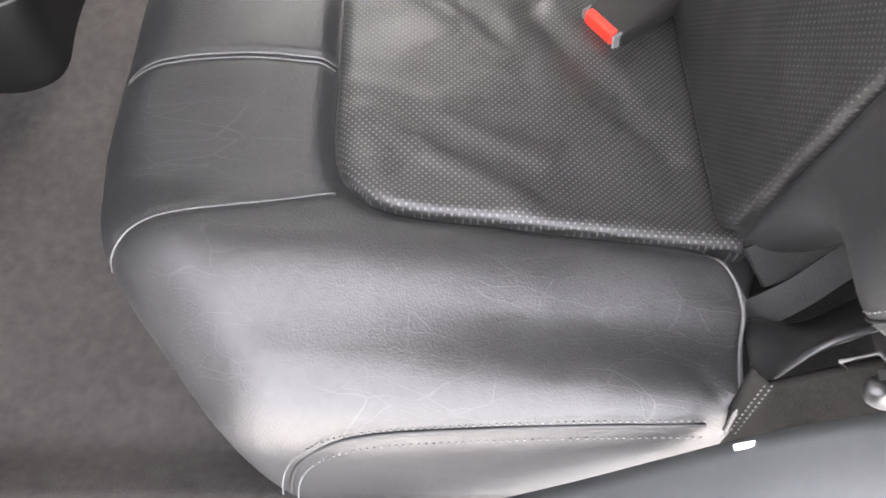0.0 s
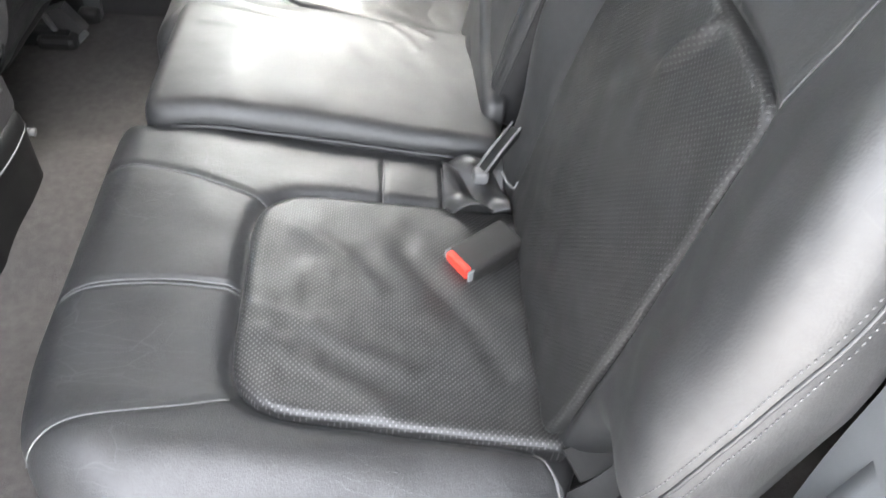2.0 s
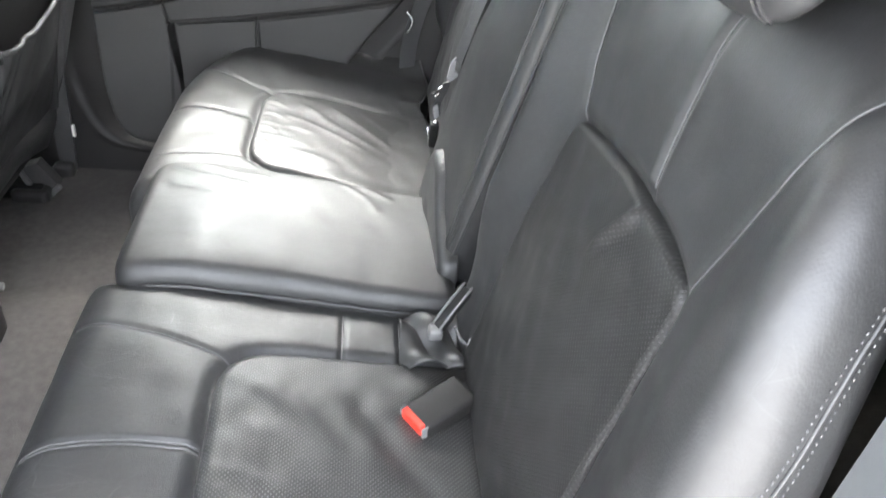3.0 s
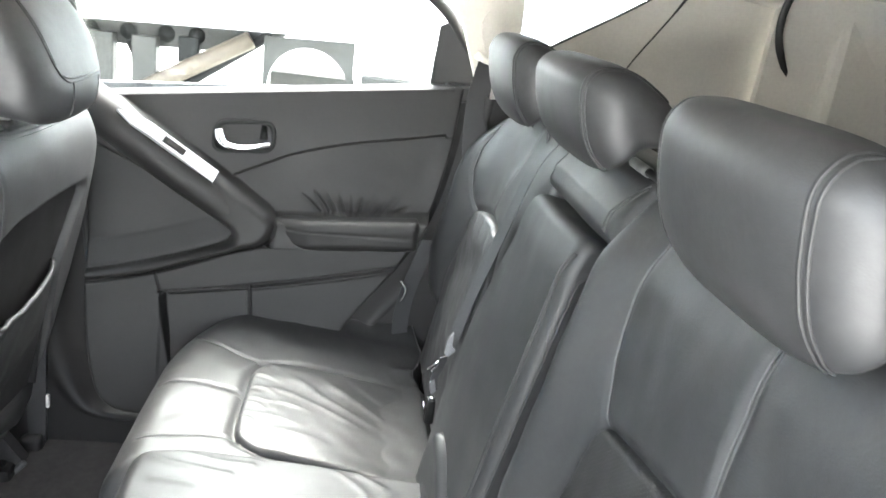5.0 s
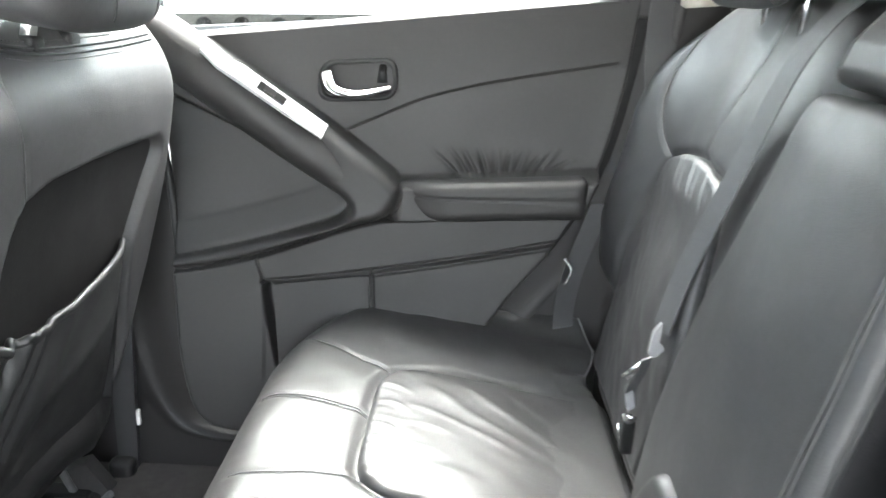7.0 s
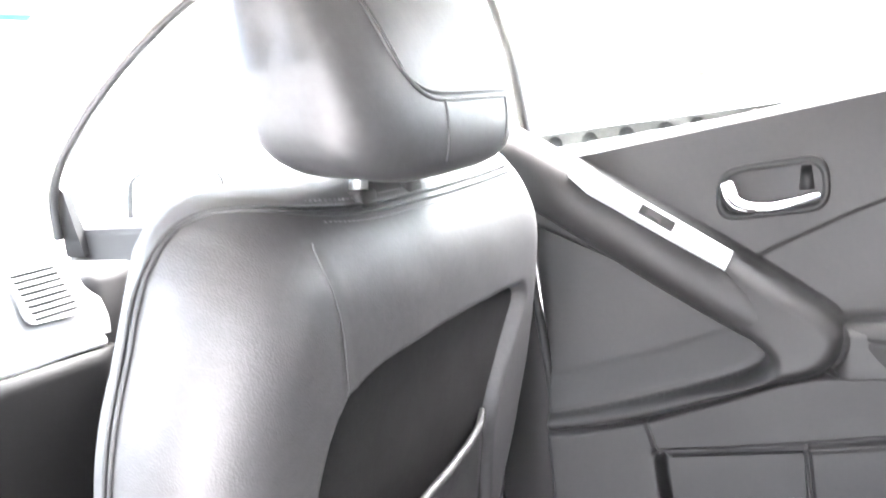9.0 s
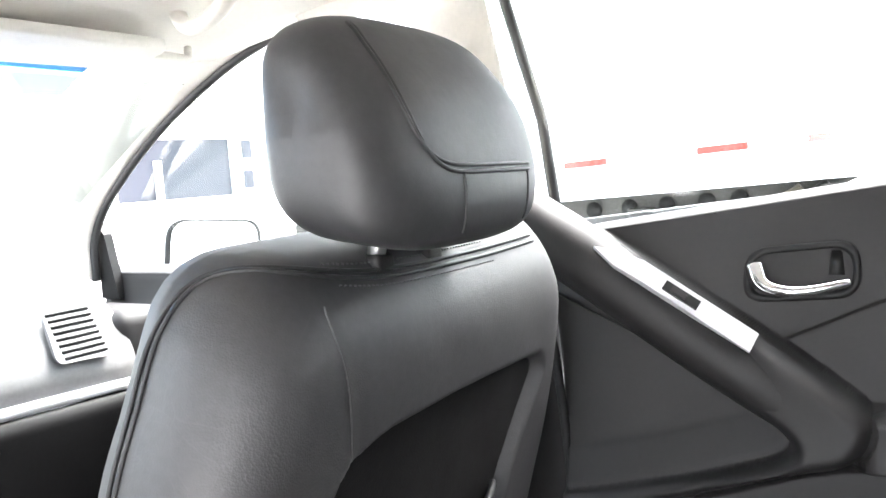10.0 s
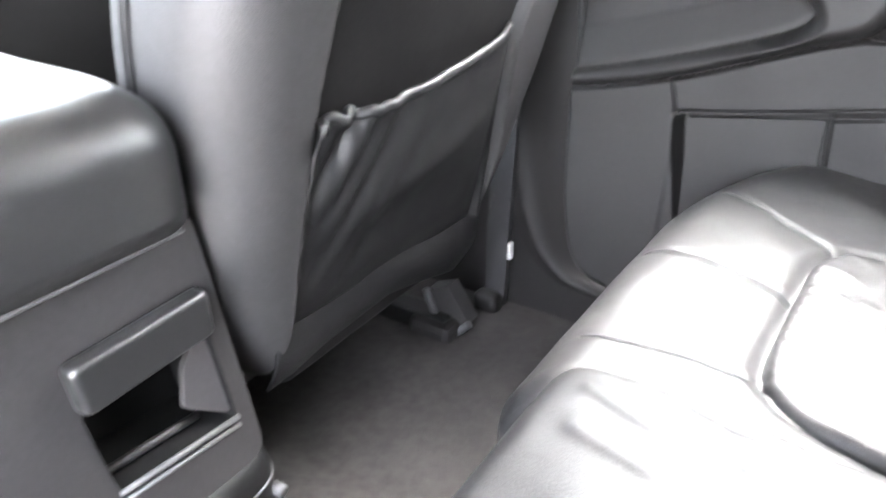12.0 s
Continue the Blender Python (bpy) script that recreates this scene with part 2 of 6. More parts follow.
def link_mesh(name, verts, faces, material, parent=None, label="", smooth=True):
    """One mesh object from world-space vertices; under a parent it keeps its place."""
    base = parent.matrix_world.translation if parent is not None else Vector((0, 0, 0))
    me = bpy.data.meshes.new(name)
    me.from_pydata([tuple(Vector(v) - base) for v in verts], [], faces)
    me.materials.append(material)
    bm = bmesh.new()
    bm.from_mesh(me)
    bmesh.ops.recalc_face_normals(bm, faces=bm.faces)
    bm.to_mesh(me)
    bm.free()
    if smooth:
        me.polygons.foreach_set("use_smooth", [True] * len(me.polygons))
    ob = new(name, me)
    if parent is not None:
        ob.parent = parent
        ob.matrix_world = Matrix.Translation(base)
    if label:
        ob["label"] = label
    bpy.context.view_layer.update()
    return ob


def thing(name, at, label, category, group="", kind=""):
    e = new(name)
    e.empty_display_size = 0.05
    e.matrix_world = Matrix.Translation(at)
    bpy.context.view_layer.update()
    return tagged(e, label, category, group, kind)


def rounded(points, rounds=3):
    """A closed outline with its corners cut round."""
    p = np.array(points, float)
    for _ in range(rounds):
        q = np.roll(p, -1, 0)
        p = np.stack([0.75 * p + 0.25 * q, 0.25 * p + 0.75 * q], 1).reshape(-1, 2)
    return p


def resampled(p, n, closed=True):
    p = np.array(p, float)
    if closed:
        p = np.vstack([p, p[:1]])
    s = np.concatenate([[0], np.cumsum(np.linalg.norm(np.diff(p, axis=0), axis=1))])
    t = np.linspace(0, s[-1], n + 1)[:-1] if closed else np.linspace(0, s[-1], n)
    return np.stack([np.interp(t, s, p[:, k]) for k in range(p.shape[1])], 1)


def line_distance(uv, line, closed=False):
    """The distance of many points from a polyline."""
    p = np.array(line, float)
    if closed:
        p = np.vstack([p, p[:1]])
    best = np.full(len(uv), 9.0)
    for a, b in zip(p[:-1], p[1:]):
        ab = b - a
        t = np.clip(((uv - a) @ ab) / max(ab @ ab, 1e-12), 0, 1)
        best = np.minimum(best, np.linalg.norm(uv - (a + t[:, None] * ab), axis=1))
    return best


def groove(uv, line, width, depth, closed=False):
    return -depth * np.exp(-(line_distance(uv, line, closed) / width) ** 2)


def waves(uv, seed, scale, amount, octaves=3):
    """Soft uneven waves."""
    g = np.random.default_rng(seed)
    out = np.zeros(len(uv))
    for k in range(octaves):
        for _ in range(5):
            a = g.uniform(0, 2 * np.pi)
            f = 2 * np.pi * scale * 2 ** k * g.uniform(0.7, 1.3)
            out += np.sin(f * (uv @ np.array([np.cos(a), np.sin(a)])) + g.uniform(0, 6.3)) / 2 ** k
    return out * amount / 5


class Plane3:
    """A frame: u and v lie in a surface, w stands out of it."""

    def __init__(self, o, u, v, w):
        self.o, self.u, self.v, self.w = (np.array(a, float) for a in (o, u, v, w))

    def place(self, uv, w):
        return self.o + uv[:, :1] * self.u + uv[:, 1:2] * self.v + np.reshape(w, (-1, 1)) * self.w


FLAT = Plane3((0, 0, 0), (1, 0, 0), (0, 1, 0), (0, 0, 1))


def over_edge(d, r):
    d = np.minimum(d, r)
    return r - np.sqrt(np.maximum(0, r * r - (r - d) ** 2))


def rounded_top(outline, top, r):
    """The height of a pillow's surface, its rounded edge included."""
    edge = resampled(outline, 160)
    return lambda uv: top(uv) - over_edge(line_distance(uv, edge, True), r)


def pillow(name, frame3, outline, top, r, skirt, material, parent, label="", tuck=0.0, ns=260, nt=44, centre=None, closed_back=True):
    """A padded cover: rounded over its outline with radius r, its side going skirt deep below the top."""
    c = resampled(outline, ns)
    mid = np.mean(c, 0) if centre is None else np.array(centre, float)
    rings = []
    ts = 1 - (1 - np.linspace(0.02, 1, nt)) ** 1.35
    for t in ts:
        rings.append(mid + (c - mid) * t)
    uv = np.vstack(rings)
    d = line_distance(uv, resampled(outline, 120), True)
    d[-ns:] = 0
    w = top(uv) - over_edge(d, r)
    verts = [frame3.place(uv, w)]
    edge_w = w[-ns:]
    rows = nt
    steps = 4
    for k in range(1, steps + 1):
        f = k / steps
        inner = mid + (c - mid) * (1 - tuck * f * f)
        verts.append(frame3.place(inner, edge_w - (skirt - r) * f))
        rows += 1
    verts = np.vstack(verts)
    faces = []
    for i in range(rows - 1):
        for j in range(ns):
            k = (j + 1) % ns
            faces.append((i * ns + j, i * ns + k, (i + 1) * ns + k, (i + 1) * ns + j))
    faces.append(tuple(range(ns)))
    if closed_back:
        faces.append(tuple(reversed(range((rows - 1) * ns, rows * ns))))
    return link_mesh(name, verts, faces, material, parent, label)


def tube_data(points, radius, sides=6, closed=False, flat=1.0):
    p = np.array(points, float)
    n = len(p)
    tan = np.gradient(p, axis=0)
    tan /= np.maximum(np.linalg.norm(tan, axis=1), 1e-9)[:, None]
    up = np.array([0.02, 0.05, 1.0])
    if abs(tan[n // 2] @ up) > 0.9:
        up = np.array([1.0, 0.1, 0.0])
    rad = np.broadcast_to(np.array(radius, float), (n,))
    verts, faces = [], []
    for i in range(n):
        a = np.cross(tan[i], up)
        a /= max(np.linalg.norm(a), 1e-9)
        b = np.cross(a, tan[i])
        for k in range(sides):
            t = 2 * np.pi * k / sides
            verts.append(p[i] + rad[i] * (np.cos(t) * a + flat * np.sin(t) * b))
    for i in range(n - 1 if not closed else n):
        i2 = (i + 1) % n
        for k in range(sides):
            k2 = (k + 1) % sides
            faces.append((i * sides + k, i * sides + k2, i2 * sides + k2, i2 * sides + k))
    if not closed:
        faces.append(tuple(range(sides)))
        faces.append(tuple(reversed(range((n - 1) * sides, n * sides))))
    return verts, faces


def tube(name, points, radius, material, parent=None, label="", sides=8, closed=False, n=0, flat=1.0):
    pts = resampled(points, n, closed) if n else points
    v, f = tube_data(pts, radius, sides, closed, flat)
    return link_mesh(name, v, f, material, parent, label)


def arc(points, rounds=3):
    """An open line, its corners cut round, its ends kept."""
    p = np.array(points, float)
    for _ in range(rounds):
        q = [p[0]]
        for a, b in zip(p[:-1], p[1:]):
            q += [0.75 * a + 0.25 * b, 0.25 * a + 0.75 * b]
        q.append(p[-1])
        p = np.array(q)
    return p


def seam(name, frame3, line, top, material, parent, radius=0.0012, lift=0.0003, n=60, label=""):
    uv = resampled(arc(line), n, False)
    return tube(name, frame3.place(uv, top(uv) + lift), radius, material, parent, label, sides=6)


def stitches(name, frame3, line, top, parent, pitch=0.006, radius=0.0007, lift=0.0005, material=None):
    """A row of thread stitches along a line on a padded surface."""
    fine = resampled(arc(line), 400, False)
    length = np.sum(np.linalg.norm(np.diff(fine, axis=0), axis=1))
    count = max(4, int(length / pitch))
    uv = resampled(fine, count * 3, False)
    pts = frame3.place(uv, top(uv) + lift)
    verts, faces = [], []
    for k in range(count):
        v, f = tube_data(pts[3 * k:3 * k + 2 + (k % 1)], radius, 5)
        faces += [tuple(i + len(verts) for i in face) for face in f]
        verts += v
    return link_mesh(name, verts, faces, material or THREAD, parent)


def stitch_path(name, points, parent, pitch=0.0052, radius=0.0006, material=None):
    """A row of thread stitches along a line in space."""
    fine = resampled(points, 500, False)
    length = np.sum(np.linalg.norm(np.diff(fine, axis=0), axis=1))
    pts = resampled(fine, 3 * max(4, int(length / pitch)), False)
    verts, faces = [], []
    for k in range(len(pts) // 3):
        v, f = tube_data(pts[3 * k:3 * k + 2], radius, 5)
        faces += [tuple(i + len(verts) for i in face) for face in f]
        verts += v
    return link_mesh(name, verts, faces, material or PIPING, parent)


def draped(points, ob, lift=0.001):
    """A line laid on a mesh's surface, lifted a little off it."""
    n = len(ob.data.vertices)
    co, nor = np.empty(3 * n), np.empty(3 * n)
    ob.data.vertices.foreach_get("co", co)
    ob.data.vertices.foreach_get("normal", nor)
    co = co.reshape(-1, 3) + np.array(ob.matrix_world.translation)
    nor = nor.reshape(-1, 3)
    out = []
    for p in resampled(points, 120, False):
        for _ in range(2):
            d = np.linalg.norm(co - p, axis=1)
            near = np.argsort(d)[:8]
            w = 1 / (d[near] + 0.002) ** 2
            off = np.sum(w * np.sum((p - co[near]) * nor[near], axis=1)) / np.sum(w)
            way = np.sum(w[:, None] * nor[near], axis=0)
            p = p + (lift - off) * way / np.linalg.norm(way)
        out.append(p)
    out = np.array(out)
    for _ in range(4):
        out[1:-1] = 0.25 * out[:-2] + 0.5 * out[1:-1] + 0.25 * out[2:]
    return out


def block(name, lo, hi, material, parent=None, label="", bevel=0.004, segments=2, turn=None):
    """A box with softened edges, turned by the matrix turn about its own middle."""
    bm = bmesh.new()
    size = [b - a for a, b in zip(lo, hi)]
    bmesh.ops.create_cube(bm, size=1.0, matrix=Matrix.Diagonal((*size, 1)))
    bevel = min(bevel, 0.45 * min(size))
    if bevel > 0:
        bmesh.ops.bevel(bm, geom=bm.edges, offset=bevel, segments=segments, profile=0.5, affect="EDGES")
    mid = Vector([(a + b) / 2 for a, b in zip(lo, hi)])
    bmesh.ops.transform(bm, matrix=Matrix.Translation(mid) @ (turn or Matrix()), verts=bm.verts)
    base = parent.matrix_world.translation if parent is not None else Vector((0, 0, 0))
    bmesh.ops.translate(bm, vec=-base, verts=bm.verts)
    me = bpy.data.meshes.new(name)
    bm.to_mesh(me)
    bm.free()
    me.materials.append(material)
    me.polygons.foreach_set("use_smooth", [segments > 2] * len(me.polygons))
    ob = new(name, me)
    if parent is not None:
        ob.parent = parent
        ob.matrix_world = Matrix.Translation(base)
    if label:
        ob["label"] = label
    bpy.context.view_layer.update()
    return ob


def slab(name, outline, place, thick, material, parent=None, label="", smooth=False):
    """A plate: outline points (a, b), put into space by place(a, b, depth)."""
    n = len(outline)
    verts = [place(a, b, 0.0) for a, b in outline] + [place(a, b, thick) for a, b in outline]
    faces = [tuple(range(n)), tuple(reversed(range(n, 2 * n)))]
    faces += [(i, (i + 1) % n, n + (i + 1) % n, n + i) for i in range(n)]
    return link_mesh(name, verts, faces, material, parent, label, smooth)


def sheet(name, us, vs, fn, material, parent=None, label="", thick=0.0):
    """A surface over a grid: fn(u, v) gives points; thick adds a back side along the offset vector."""
    uu, vv = np.meshgrid(np.array(us), np.array(vs), indexing="ij")
    pts = fn(uu.ravel(), vv.ravel())
    nu, nv = len(us), len(vs)
    ii, jj = np.meshgrid(np.arange(nu - 1), np.arange(nv - 1), indexing="ij")
    q = np.stack([ii * nv + jj, (ii + 1) * nv + jj, (ii + 1) * nv + jj + 1, ii * nv + jj + 1], -1).reshape(-1, 4)
    faces = [tuple(f) for f in q.tolist()]
    ob = link_mesh(name, pts, faces, material, parent, label)
    if thick:
        mod = ob.modifiers.new("thickness", "SOLIDIFY")
        mod.thickness, mod.offset = abs(thick), 1.0 if thick > 0 else -1.0
    return ob


def strip(name, inner, outer, depth, material, parent=None, label="", n=70, m=16, thick=0.0):
    """A panel between two lines in the flank's plane; depth(t, x, z) is its place across the car."""
    a, b = resampled(inner, n, False), resampled(outer, n, False)

    def fn(u, v):
        i = np.clip((u * (n - 1)).round().astype(int), 0, n - 1)
        p = a[i] + (b[i] - a[i]) * v[:, None]
        return np.stack([p[:, 0], depth(v, p[:, 0], p[:, 1]), p[:, 1]], 1)
    return sheet(name, np.linspace(0, 1, n), np.linspace(0, 1, m), fn, material, parent, label, thick)


def fillet(points, radii, n=7):
    """A closed outline whose corners are rounded with the given radii."""
    p = [np.array(q, float) for q in points]
    if not hasattr(radii, "__len__"):
        radii = [radii] * len(p)
    out = []
    for i, r in enumerate(radii):
        a, b, c = p[i - 1], p[i], p[(i + 1) % len(p)]
        da, dc = (a - b) / np.linalg.norm(a - b), (c - b) / np.linalg.norm(c - b)
        r = min(r, 0.48 * np.linalg.norm(a - b), 0.48 * np.linalg.norm(c - b))
        s, e = b + da * r, b + dc * r
        for k in range(n):
            t = k / (n - 1)
            out.append((1 - t) ** 2 * s + 2 * t * (1 - t) * b + t * t * e)
    return np.array(out)


# ---------------------------------------------------------------- shell of the car
ground = sheet("ground", np.linspace(-60, 60, 25), np.linspace(-60, 60, 25),
               lambda u, v: np.stack([u, v, np.full_like(u, -0.43)], 1), CONCRETE)
tagged(ground, "pale sunlit concrete yard under the parked car", "ground", kind="structure")


def floor_points(u, v):
    uv = np.stack([u, v], 1)
    tunnel = 0.05 * np.exp(-(v / 0.16) ** 4)
    z = tunnel + waves(uv, 3, 2.5, 0.003) + 0.06 * np.clip((np.abs(v) - 0.68) / 0.08, 0, 1)
    z = z + 0.09 * np.clip((-1.25 - u) / 0.4, 0, 1)
    return np.stack([u, v, z], 1)


floor = sheet("floor", np.linspace(-2.0, 1.4, 90), np.linspace(-0.76, 0.76, 70), floor_points, CARPET, thick=-0.02)
tagged(floor, "worn dark grey cut-pile car carpet", "carpet", kind="structure")


def roof_z(x, y):
    return 1.2 - 0.045 * (y / 0.74) ** 6 - 0.10 * np.clip((-0.6 - x) / 1.0, 0, 1.4) ** 2 - 0.12 * np.clip((x - 0.2) / 1.2, 0, 1) ** 2


ceiling = sheet("ceiling", np.linspace(-1.55, 1.35, 40), np.linspace(-0.70, 0.70, 30),
                lambda u, v: np.stack([u, v, roof_z(u, v)], 1), HEADLINER, thick=0.03)
tagged(ceiling, "light beige fabric headliner", "headliner", kind="structure")

# right rear door
BELT = lambda x: 0.868 + (x + 0.05) * 0.13


def gauss_line(uv, line, width, power=2):
    return np.exp(-(line_distance(uv, arc(line)) / width) ** power)


SWOOP = [(-0.470, 0.640), (-0.41, 0.668), (-0.342, 0.700), (-0.26, 0.724), (-0.188, 0.740), (-0.02, 0.772)]
# the C-shaped arm of the door: its outer line, and the scooped field that it encloses
ARM_OUT = [(-0.84, 0.835), (-0.74, 0.803), (-0.70, 0.787), (-0.668, 0.768), (-0.580, 0.717), (-0.487, 0.661), (-0.420, 0.614), (-0.362, 0.572), (-0.362, 0.542), (-0.378, 0.515), (-0.404, 0.500), (-0.44, 0.492), (-0.50, 0.469), (-0.61, 0.4285), (-0.70, 0.406), (-0.755, 0.396), (-0.84, 0.384)]
SCOOP = [(-0.84, 0.728), (-0.754, 0.691), (-0.65, 0.646), (-0.55, 0.596), (-0.49, 0.556), (-0.458, 0.533), (-0.455, 0.520), (-0.472, 0.503), (-0.53, 0.482), (-0.60, 0.459), (-0.68, 0.436), (-0.762, 0.417), (-0.84, 0.404)]
POCKET_LINE = [(-0.600, 0.385), (-0.50, 0.399), (-0.411, 0.4145), (-0.265, 0.441), (-0.103, 0.478), (-0.03, 0.495)]


def step(x, lo, hi):
    t = np.clip((x - lo) / (hi - lo), 0, 1)
    return t * t * (3 - 2 * t)


def points_in(uv, poly):
    x, y = uv.T
    inside = np.zeros(len(uv), bool)
    for (x0, y0), (x1, y1) in zip(poly, np.roll(poly, -1, 0)):
        cross = (y0 > y) != (y1 > y)
        with np.errstate(divide="ignore", invalid="ignore"):
            inside ^= cross & (x < (x1 - x0) * (y - y0) / (y1 - y0) + x0)
    return inside


def signed(uv, poly):
    """The distance from a closed line, positive inside it."""
    poly = np.array(poly, float)
    return line_distance(uv, poly, True) * np.where(points_in(uv, poly), 1, -1)


ARM_RING, SCOOP_RING = rounded(ARM_OUT, 2), rounded(SCOOP, 2)


def door_skin(x, z):
    """Depth of the rear door's inner face."""
    uv = np.stack([x, z], 1)
    base = 0.765 - 0.15 * (0.87 - z)
    n = np.zeros(len(x))
    # padded insert under the swooping seam, with its gathered folds
    swoop_z = np.interp(x, *np.array(arc(SWOOP)).T)
    n = n - 0.005 * step(x, -0.48, -0.46) * step(swoop_z - z, 0.0, 0.005) * step(z, 0.52, 0.55) * (1 - 0.6 * step(x, -0.06, 0.0))
    n = n - 0.005 * gauss_line(uv, SWOOP, 0.0026)
    for k in range(10):
        x0 = -0.268 + 0.0148 * k
        lean = (k - 4.5) * 0.0085
        long = 0.038 + 0.018 * abs(math.sin(1.7 * k + 0.4))
        line = [(x0, 0.574), (x0 + 0.5 * lean, 0.574 + 0.5 * long), (x0 + 1.25 * lean, 0.574 + long)]
        fade = 1 - step(z, 0.580 + 0.3 * long, 0.585 + long)
        n = n - (0.0042 + 0.0016 * math.sin(2.9 * k)) * gauss_line(uv, line, 0.0034) * fade
        n = n + 0.0028 * gauss_line(uv, [(a + 0.0074, b) for a, b in line], 0.0044) * fade
    # lower panel, stepped back below the map pocket's line
    rim_z = np.interp(x, *np.array(ARM_OUT[-1:8:-1]).T)
    rim_z = np.where(x > -0.404, 0.500 + 0.08 * (x + 0.404), rim_z)
    low = step(rim_z - z, -0.002, 0.003)
    pocket_z = np.interp(x, *np.array(arc(POCKET_LINE)).T)
    n = n + low * (0.012 + 0.06 * np.clip(0.05 - (rim_z - z), 0, 0.05))
    n = n - 0.008 * gauss_line(uv, np.array([(a, b - 0.001) for a, b in ARM_OUT[9:]]), 0.0028)
    under = step(x, -0.600, -0.590) * step(pocket_z - z, -0.001, 0.003)
    n = n + under * (0.003 * step(x, -0.414, -0.408) - 0.003)
    n = n - 0.007 * gauss_line(uv, POCKET_LINE, 0.0026)
    n = n + 0.0028 * gauss_line(uv, [(a, b - 0.006) for a, b in POCKET_LINE[2:]], 0.003)
    n = n - 0.006 * gauss_line(uv, [(-0.411, 0.412), (-0.405, 0.34), (-0.392, 0.25)], 0.0022)
    n = n - 0.030 * gauss_line(uv, [(-0.588, 0.372), (-0.583, 0.33), (-0.562, 0.23)], 0.0090, 4)
    n = n - 0.005 * gauss_line(uv, [(-0.611, 0.4285), (-0.603, 0.405), (-0.596, 0.38)], 0.0020)
    # armrest ledge
    n = n + 0.050 * step(x, -0.42, -0.36) * step(z, 0.500 + 0.08 * (x + 0.404), 0.508 + 0.08 * (x + 0.404)) * step(-z, -0.578 - 0.08 * (x + 0.36), -0.560 - 0.08 * (x + 0.36))
    # the arm and its scoop
    arm, scoop = signed(uv, ARM_RING), signed(uv, SCOOP_RING)
    strut = step(z - 0.40 - 0.35 * (x + 0.76), 0.02, 0.10)
    high = 0.016 + 0.010 * step(x, -0.72, -0.52) + 0.026 * step(x, -0.56, -0.44) * (1 - 0.3 * strut) + 0.012 * strut
    wide = 0.014 + 0.010 * step(x, -0.56, -0.44)
    d = np.clip(np.minimum(arm, -scoop) / wide, 0, 1)
    n = np.where((arm > 0) & (scoop <= 0), high * np.sqrt(1 - (1 - d) ** 2), n)
    floor_line = line_distance(uv, np.array(SCOOP[6:]))
    ramp = np.clip(0.062 - floor_line, 0, 1)
    inner = -0.012 + 0.24 * ramp * step(ramp, 0, 0.012)
    n = np.where(scoop > 0, inner - 0.003 * np.exp(-(scoop / 0.006) ** 2), n)
    return base - n + waves(uv, 11, 4, 0.0007, 2)


DOOR_LINE = arc([(-0.794, 0.775), (-0.762, 0.57), (-0.750, 0.29), (-0.738, 0.205), (-0.718, 0.137), (-0.665, 0.107), (-0.38, 0.100), (-0.30, 0.17), (-0.19, 0.36), (-0.095, 0.475), (-0.030, 0.60), (0.0, 0.75)], 2)

door_1 = thing("door_1", (-0.40, 0.78, 0.10), "closed rear car door with charcoal vinyl trim and silver switch plate", "car door", kind="structure")
split = int(np.argmin(np.abs(DOOR_LINE[:, 0] + 0.52)))
DOOR_LEFT = resampled(np.vstack([DOOR_LINE[: split + 1][::-1], [(-0.80, BELT(-0.80))]]), 400, False)
DOOR_RIGHT = resampled(np.vstack([DOOR_LINE[split:], [(0.012, BELT(0.012))]]), 400, False)


def door_points(u, v):
    i = (v * 399).round().astype(int)
    p = DOOR_LEFT[i] + (DOOR_RIGHT[i] - DOOR_LEFT[i]) * u[:, None]
    edge = np.minimum(line_distance(p, DOOR_LEFT), line_distance(p, DOOR_RIGHT))
    return np.stack([p[:, 0], door_skin(p[:, 0], p[:, 1]) + over_edge(edge, 0.008) + 0.022 * (edge < 0.0004), p[:, 1]], 1)


sheet("trim_panel", np.linspace(0, 1, 520), np.linspace(0, 1, 400), door_points, TRIM, door_1)
grip = arc([(-0.80, 0.722, 0.800), (-0.73, 0.705, 0.765), (-0.66, 0.702, 0.715), (-0.56, 0.704, 0.642), (-0.47, 0.700, 0.584), (-0.43, 0.706, 0.558), (-0.40, 0.722, 0.540)])
tube("pull_handle", grip, np.interp(np.linspace(0, 1, len(grip)), [0, 0.24, 0.55, 0.8, 0.92, 1], [0.048, 0.045, 0.037, 0.032, 0.028, 0.020]), TRIM, door_1, sides=20)
sheet("window_sill", np.linspace(-0.79, -0.01, 60), np.linspace(0, 1, 8),
      lambda u, v: np.stack([u, 0.763 + 0.06 * v ** 1.4, BELT(u) - 0.002 + 0.012 * np.sin(v * np.pi * 0.75)], 1), TRIM, door_1, thick=-0.012)
slab("outer_skin", [(-0.80, -0.10), (-0.80, 0.79), (0.0, 0.86), (0.06, 0.55), (-0.14, 0.2), (-0.3, -0.10)],
     lambda a, b, d: (a, 0.86 + d, b), 0.02, BODY, door_1)


def framed_point(x, z, n):
    y = float(door_skin(np.array([x]), np.array([z]))[0])
    return (x, y - n, z)


# silver switch plate along the pull handle
p0, p1 = Vector((-0.662, 0.668, 0.772)), Vector((-0.487, 0.690, 0.658))
axis = (p1 - p0).normalized()
out = Vector((0.18, -0.80, 0.5))
out = (out - axis * out.dot(axis)).normalized()
side = axis.cross(out)
half = 0.019


